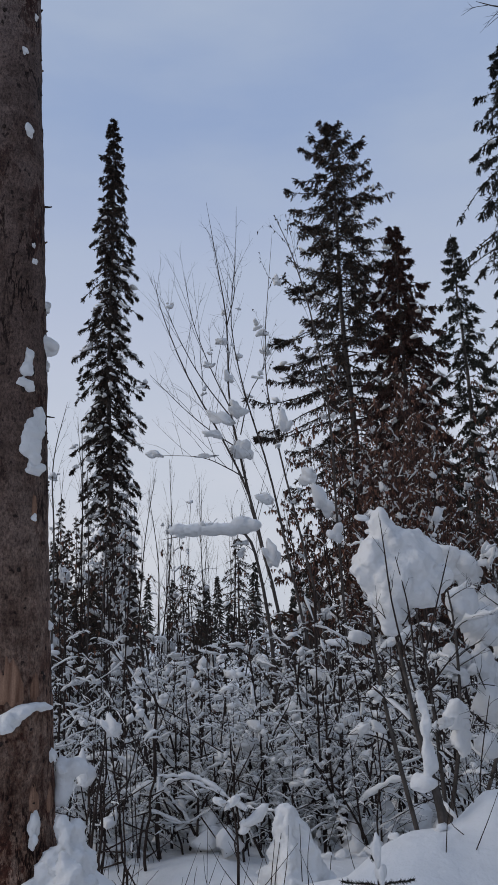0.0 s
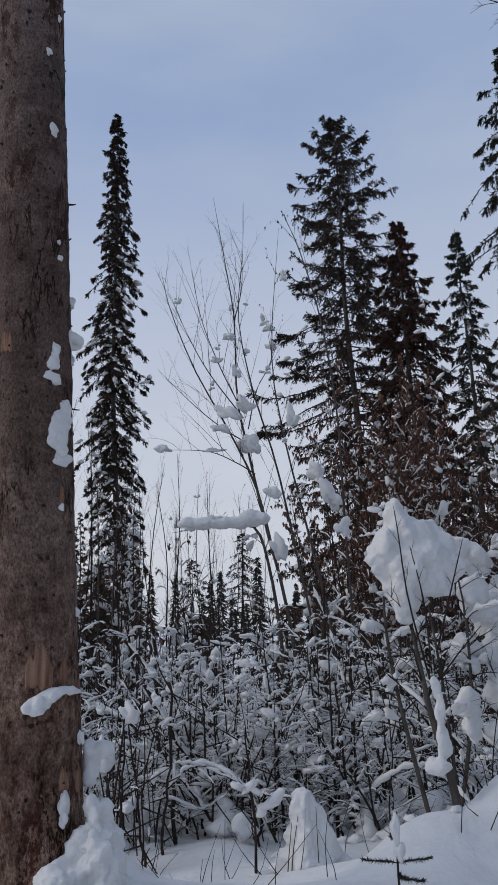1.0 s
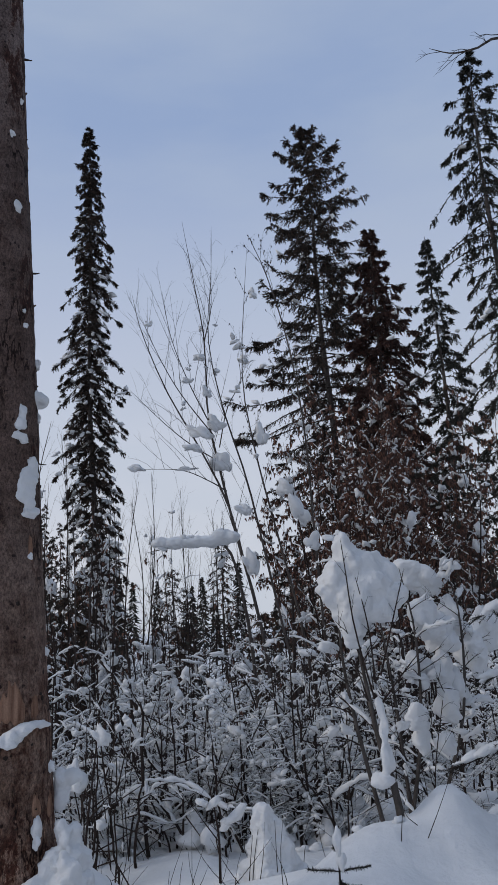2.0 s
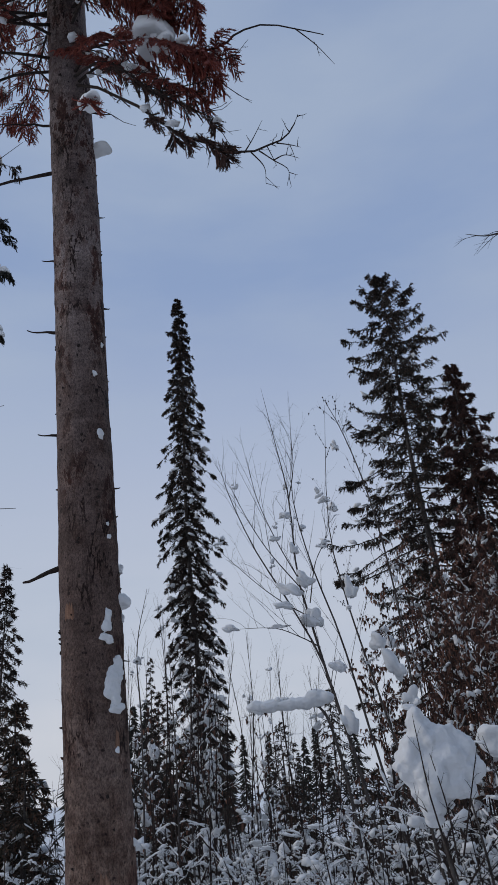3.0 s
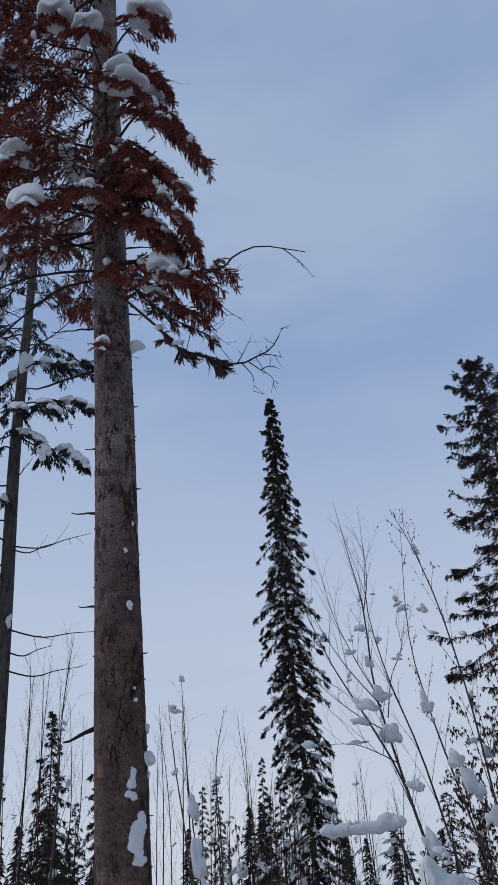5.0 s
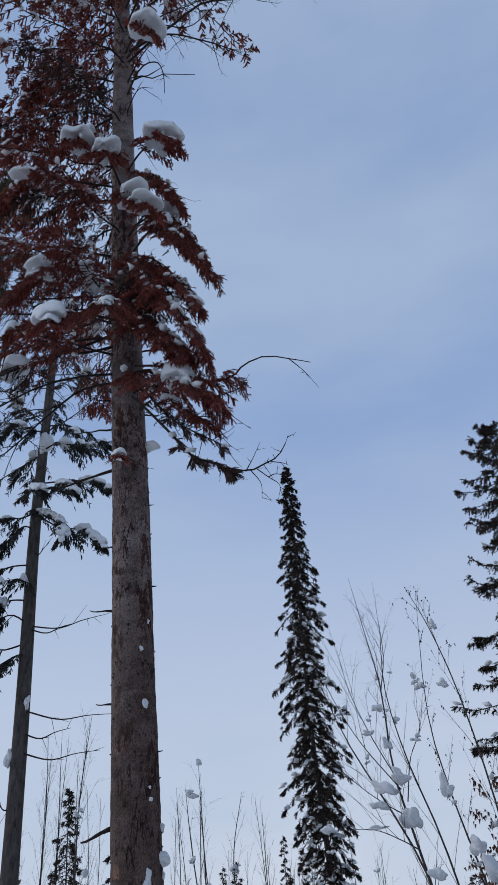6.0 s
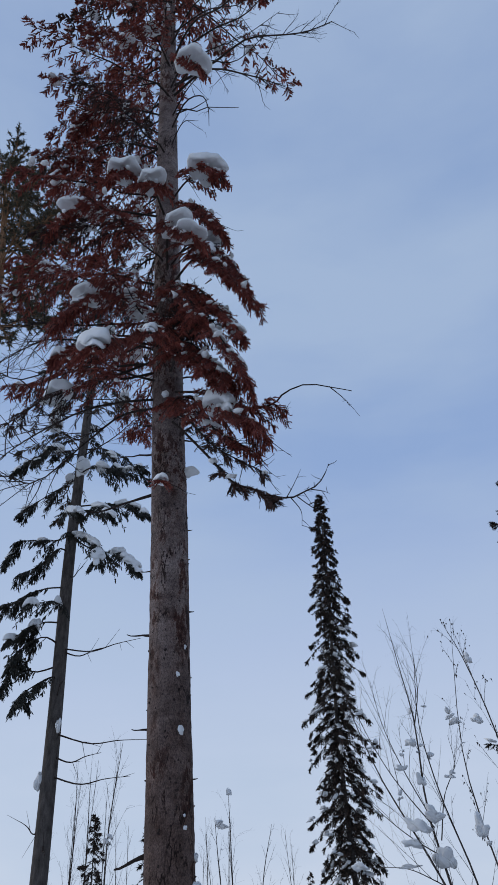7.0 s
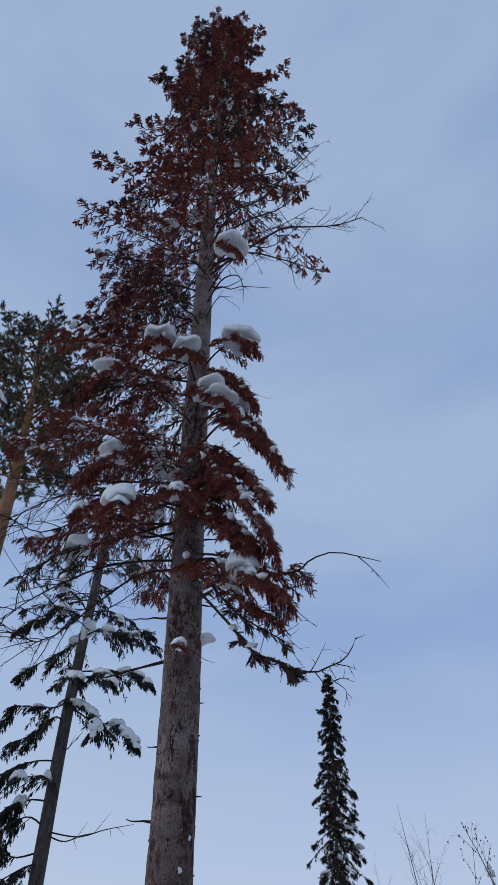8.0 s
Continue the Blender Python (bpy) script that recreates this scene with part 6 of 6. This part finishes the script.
def fir_seedling():
    b = np.array((0.58, 3.6, float(ground_z(0.58, 3.6))))
    root = thing("fir_seedling", b, "tiny green fir seedling poking through the snow", "seedling")
    rng = np.random.default_rng(4)
    top = 0.66 - b[2]
    w = Soup(1)
    w.tube(curve([(0, 0, -0.05), (0.0, 0, top * 0.5), (0.01, 0, top)], 8), np.linspace(0.006, 0.003, 8), 5)
    st = part("stem", w, TWIG, root)
    lf = Soup(2)
    for z, az, ln in ((0.46 - b[2], 0.15, 0.15), (0.46 - b[2], 3.05, 0.15), (0.42 - b[2], -1.4, 0.1), (0.55 - b[2], 1.8, 0.06), (0.40 - b[2], -0.6, 0.12)):
        p = bough((0, 0, z), az, ln, 0.12, 0.1, 0.2, rng, 6)
        w2 = Soup(int(az * 10 + 50))
        w2.tube(p, np.linspace(0.003, 0.0015, 6), 4)
        br = part("twig", w2, TWIG, root)
        lf = Soup(int(az * 10 + 60))
        q, t = along(p, rng.uniform(0.1, 1, 180))
        lf.blades(q, t * 0.7 + rng.normal(size=(180, 3)) * 0.5, 0.02, 0.0045)
        part("needles", lf, GREEN, br, False)
    s = Soup(5)
    s.blob((0, 0, top - 0.07), (0.025, 0.022, 0.06), 0, 0.3, 0.9, 3)
    s.blob((0.012, 0, top - 0.16), (0.02, 0.02, 0.04), 0, 0.3, 0.9, 3)
    part("snow", s, SNOW, st)


fir_seedling()

# snow heaped against the foot of the near fir
root = thing("snow_heap", gnd(-0.8, 3.95), "lumpy snow heaped against the foot of the fir", "snow heap")
s = Soup(71)
for x, y, z, a, c in ((-0.70, 3.56, 0.44, 0.11, 0.17), (-0.79, 3.52, 0.46, 0.10, 0.13), (-0.87, 3.46, 0.38, 0.12, 0.12), (-0.76, 3.5, 0.32, 0.17, 0.14), (-0.62, 3.6, 0.30, 0.13, 0.10)):
    s.blob(np.array((x, y, z)) - np.array(gnd(-0.8, 3.95)), (a, a, c), 0, 0.25, 0.9, 3)
fuse(part("snow_mass", s, SNOW, root), 0.012, 2, 0.09, 0.09)
s = Soup(72)
for x, y, z, a, c in ((-0.70, 3.56, 0.66, 0.060, 0.12), (-0.68, 3.58, 0.58, 0.065, 0.10), (-0.75, 3.54, 0.60, 0.05, 0.07)):
    s.blob(np.array((x, y, z)) - np.array(gnd(-0.8, 3.95)), (a, a, c), 0, 0.3, 0.9, 3)
fuse(part("snow_crest", s, SNOW, root), 0.010, 2, 0.06, 0.07)

s = Soup(73)
for x, y, z, a, c in ((-0.76, 3.72, 0.93, 0.05, 0.05), (-0.71, 3.72, 0.94, 0.05, 0.045), (-0.76, 3.72, 0.87, 0.042, 0.06), (-0.775, 3.71, 0.82, 0.03, 0.05)):
    s.blob(np.array((x, y, z)) - np.array(gnd(-0.8, 3.95)), (a, a * 0.8, c), 0, 0.15, 0.9, 3)
fuse(part("snow_slab", s, SNOW, root), 0.010, 2, 0.03, 0.07)

# birch beside the path whose bare bough hangs in
sapling([[(5.3, 6.4, 0.0), (5.3, 6.4, 3.0), (5.2, 6.4, 6.0), (5.1, 6.4, 9.0)], [(5.2, 6.4, 6.3), (4.2, 6.2, 7.1), (3.13, 6, 7.14), (2.8, 6, 7.02), (2.55, 6, 6.97), (2.33, 6, 7.03)]], "bare birch with a thin bough of dry curled twigs", 221, 0.06, 14, 0.45, 0.1, 0.0, 0.0, 0.05, (), "birch_tree", subs=3)


# ---- snow-laden young fir by the path ----
def young_fir():
    rng = np.random.default_rng(61)
    b = np.array(gnd(2.15, 4.7))
    root = thing("young_fir", b, "young green fir with long snow-covered boughs", "tree")
    w = Soup(1)
    w.tube(curve([(0, 0, -0.1), (0.02, 0, 1.0), (0, 0, 2.1)], 8), np.linspace(0.03, 0.006, 8), 7)
    part("trunk", w, BARK_DARK, root)
    for z, az, ln in ((0.35, 3.5, 0.62), (0.62, 2.9, 0.68), (0.85, 3.7, 0.55), (1.1, 3.1, 0.45), (1.5, 3.3, 0.42), (0.5, 0.4, 0.6), (0.8, 1.5, 0.6), (0.6, 4.9, 0.55), (1.2, 5.2, 0.45), (1.3, 0.9, 0.45), (1.7, 2.0, 0.3), (1.75, 4.2, 0.3)):
        p = bough((0, 0, z), az, ln, 0.1, 0.45, 0.3, rng, 8)
        br, lf, sn = Soup(int(z * 100)), Soup(int(z * 100) + 1), Soup(int(z * 100) + 2)
        br.tube(p, np.linspace(0.009, 0.003, 8), 5)
        needle_branch(p, br, lf, rng, 26, 0.16, 0.25, 34, (0.022, 0.004), 0.15, 0.008)
        ob = part("bough", br, TWIG, root)
        tagged(part("foliage", lf, GREEN, ob, False), kind="stuff")
        snow_ridge(sn, p, rng, 0.035, 1.0)
        for _ in range(3):
            q, t = along(p, [rng.uniform(0.3, 0.95)])
            sn.blob(q[0] + UP * 0.025, (0.07, 0.035, 0.03), math.atan2(t[0][1], t[0][0]) + rng.choice((-0.6, 0.6)), 0.25, 0.6, 2, t[0][2])
        part("snow", sn, SNOW, ob)


young_fir()


# ---- fallen and leaning poles in the thicket ----
def leaning_pole(a, b, rad, seed, snow=True):
    a, b = np.array(a, float), np.array(b, float)
    rng = np.random.default_rng(seed)
    root = thing("leaning_pole", a, "dark leaning dead pole with snow along its top", "dead tree", "leaning poles")
    n = 12
    s1 = np.linspace(0, 1, n)
    p = (b - a) * s1[:, None] + np.cumsum(rng.normal(0, 0.012, (n, 3)), 0)
    w = Soup(seed)
    w.tube(p, np.linspace(rad, rad * 0.55, n), 8)
    for _ in range(5):
        q, t = along(p, [rng.uniform(0.2, 0.95)])
        d = unit(rng.normal(size=3) + UP * 0.4)
        w.sticks([q[0]], [q[0] + d * rng.uniform(0.1, 0.45)], 0.007, 0.003)
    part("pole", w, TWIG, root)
    if snow:
        sn = Soup(seed + 1)
        m = 26
        q, t = along(p, np.linspace(0.08, 0.97, m))
        r = rad * np.clip(0.55 + 0.4 * np.sin(np.arange(m) * 1.1 + seed) + rng.normal(0, 0.22, m), 0.05, 1.1)
        sn.tube(q + UP * (rad * 0.7), r, 7)
        for k in range(4):
            q, t = along(p, [rng.uniform(0.1, 0.95)])
            sn.clump(q[0] + UP * rad * 1.2, rad * rng.uniform(1.2, 2.2), 2, 0.6)
        part("snow", sn, SNOW, root)


for k, (x0, y0, x1, y1, z1, rad) in enumerate(((0.15, 8.0, -1.35, 8.6, 1.35, 0.05), (-0.9, 8.6, -0.98, 8.7, 1.6, 0.035), (-1.2, 7.2, -1.0, 7.4, 0.9, 0.022), (1.35, 8.5, 0.75, 9.2, 1.9, 0.035), (1.15, 8.0, 1.0, 8.1, 1.2, 0.045), (2.0, 9.0, 1.5, 9.4, 1.5, 0.04), (-2.3, 10.0, -1.4, 9.5, 1.0, 0.04), (0.2, 9.5, 1.6, 10.0, 1.1, 0.03), (-1.7, 8.0, -1.75, 8.1, 1.8, 0.024), (2.6, 10.0, 2.4, 10.4, 2.2, 0.05), (0.9, 10.0, 1.0, 10.0, 1.9, 0.05), (-0.5, 9.0, -2.0, 10.0, 0.8, 0.03))):
    leaning_pole(gnd(x0, y0), (x1, y1, z1), rad * 0.6, 300 + k, abs(x1 - x0) > 0.3)
for k, (a, b, rad, snowy) in enumerate((((-0.13, 6.6, -0.3), (-0.92, 6.65, 0.95), 0.042, True), ((-0.61, 6.3, -0.25), (-0.72, 6.3, 1.1), 0.026, False), ((-0.29, 6.3, -0.2), (-0.39, 6.3, 1.1), 0.015, False), ((0.1, 6.9, -0.3), (-0.45, 7.1, 0.7), 0.022, True), ((-0.5, 6.9, -0.3), (-1.1, 7.3, 0.75), 0.020, True))):
    leaning_pole(a, b, rad * 0.65, 330 + k, snowy)


# thin stems bent to bows by the snow along them
def bowed_stem(foot, crest, tip, rad, snow, seed):
    rng = np.random.default_rng(seed)
    root = thing("bowed_stem", foot, "thin dark stem bent to a bow by snow", "shrub", "snow-bent stems")
    path = curve([(0, 0, -0.12), np.array(crest) * 0.5 - np.array(foot) * 0.5 + rng.normal(0, 0.03, 3) + UP * 0.08, np.array(crest) - foot, np.array(tip) - foot], 20)
    path = path + np.cumsum(rng.normal(0, 0.006, path.shape), 0)
    w, tw, sn = Soup(seed), Soup(seed + 1), Soup(seed + 2)
    w.tube(path, np.linspace(rad, rad * 0.3, 20), 6)
    m = 34
    q, t = along(path, np.linspace(0.22, 1.0, m))
    lie = np.hypot(t[:, 0], t[:, 1])
    r = snow * np.clip(lie, 0.25, 1) * rng.uniform(0.65, 1.25, m) * np.where(rng.uniform(size=m) < 0.1, 0.35, 1.0)
    sn.tube(q + UP * (r * 0.75 + rad * 0.3)[:, None] + rng.normal(0, 0.12, (m, 3)) * snow, r, 6)
    for _ in range(9):
        p, d = along(path, [rng.uniform(0.3, 0.98)])
        e = bough(p[0], rng.uniform(0, 6.3), rng.uniform(0.12, 0.42), rng.uniform(-0.6, 0.7), 0.2, 0.2, rng, 6)
        tw.tube(e, np.linspace(rad * 0.4, rad * 0.15, 6), 4, False)
        if rng.uniform() < 0.7:
            snow_ridge(sn, e, rng, snow * 0.6, 0.9)
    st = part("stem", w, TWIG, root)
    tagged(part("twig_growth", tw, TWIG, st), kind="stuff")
    tagged(part("snow", sn, SNOW, st), kind="stuff")


rng = np.random.default_rng(640)
for k in range(26):
    y = rng.uniform(6.0, 8.6)
    x = rng.uniform(-0.26, 0.24) * (y + 1.2)
    g = gnd(x, y)
    run = rng.choice((-1, 1)) * rng.uniform(0.35, 1.0)
    top = rng.uniform(0.35, 1.25) * (0.75 + 0.12 * (y - 6))
    bowed_stem(g, (x + run * 0.55, y + rng.normal(0, 0.15), g[2] + top), (x + run * 1.15, y + rng.normal(0, 0.2), g[2] + top * rng.uniform(0.5, 0.95)), rng.uniform(0.008, 0.015), rng.uniform(0.014, 0.028), 660 + 5 * k)

# stems of cut brush at the edge of the clearing
for k, (x, y, top, dx) in enumerate(((-1.01, 5.6, 0.62, 0.06), (-0.93, 5.7, 0.9, 0.05), (-0.87, 5.5, 0.55, -0.03), (-0.80, 5.6, 0.72, 0.07), (-0.72, 5.7, 0.85, -0.06), (-0.66, 5.9, 0.6, 0.04), (-1.08, 5.8, 0.8, 0.08), (0.02, 6.0, 0.75, -0.12), (0.72, 6.2, 1.0, -0.1), (0.95, 6.0, 0.9, 0.06), (0.60, 6.6, 1.3, -0.12), (1.05, 6.7, 1.2, -0.15))):
    b = gnd(x, y)
    leaning_pole((b[0], b[1], b[2] - 0.1), (x + dx, y, top), 0.007 + 0.0025 * (k % 3), 350 + k, False)


# lumps fallen from the branches and dry tips that pierce the snow
def litter():
    rng = np.random.default_rng(99)
    sn, tw = Soup(1), Soup(2)
    for _ in range(150):
        y = 4.0 + 5.0 * rng.uniform() ** 0.8
        x = rng.uniform(-0.30, 0.34) * (y + 1.5)
        k = rng.uniform(0.012, 0.06) * (0.6 if y < 5 else 1.4)
        sn.blob((x, y, float(ground_z(x, y)) + k * 0.15), (k * rng.uniform(0.8, 1.6), k, k * 0.7), rng.uniform(0, 6), 0.34, 0.6, 2)
    for _ in range(230):
        y = 6.0 + 4.0 * rng.uniform()
        x = rng.uniform(-0.30, 0.34) * (y + 1.5)
        k = rng.uniform(0.04, 0.13)
        sn.blob((x, y, float(ground_z(x, y)) + k * rng.uniform(0.3, 1.6)), (k * rng.uniform(0.8, 1.6), k, k * rng.uniform(0.6, 1.3)), rng.uniform(0, 6), 0.36, 0.6, 2)
    for _ in range(170):
        y = 3.9 + 4.0 * rng.uniform()
        x = rng.uniform(-0.30, 0.36) * (y + 1.5)
        a = np.array((x, y, float(ground_z(x, y)) - 0.03))
        e = a + np.array((rng.normal(0, 0.10), rng.normal(0, 0.10), rng.uniform(0.08, 0.42)))
        tw.tube(curve([a, a * 0.5 + e * 0.5 + rng.normal(0, 0.02, 3), e], 6), np.linspace(0.0028, 0.0010, 6), 4, False)
    ob = part("fallen_snow", sn, SNOW)
    tagged(ob, "small lumps of snow fallen from the branches", "snow lumps", kind="stuff")
    ob = part("dry_twigs", tw, TWIG)
    tagged(ob, "thin dry twig tips sticking out of the snow", "twigs", kind="stuff")


litter()
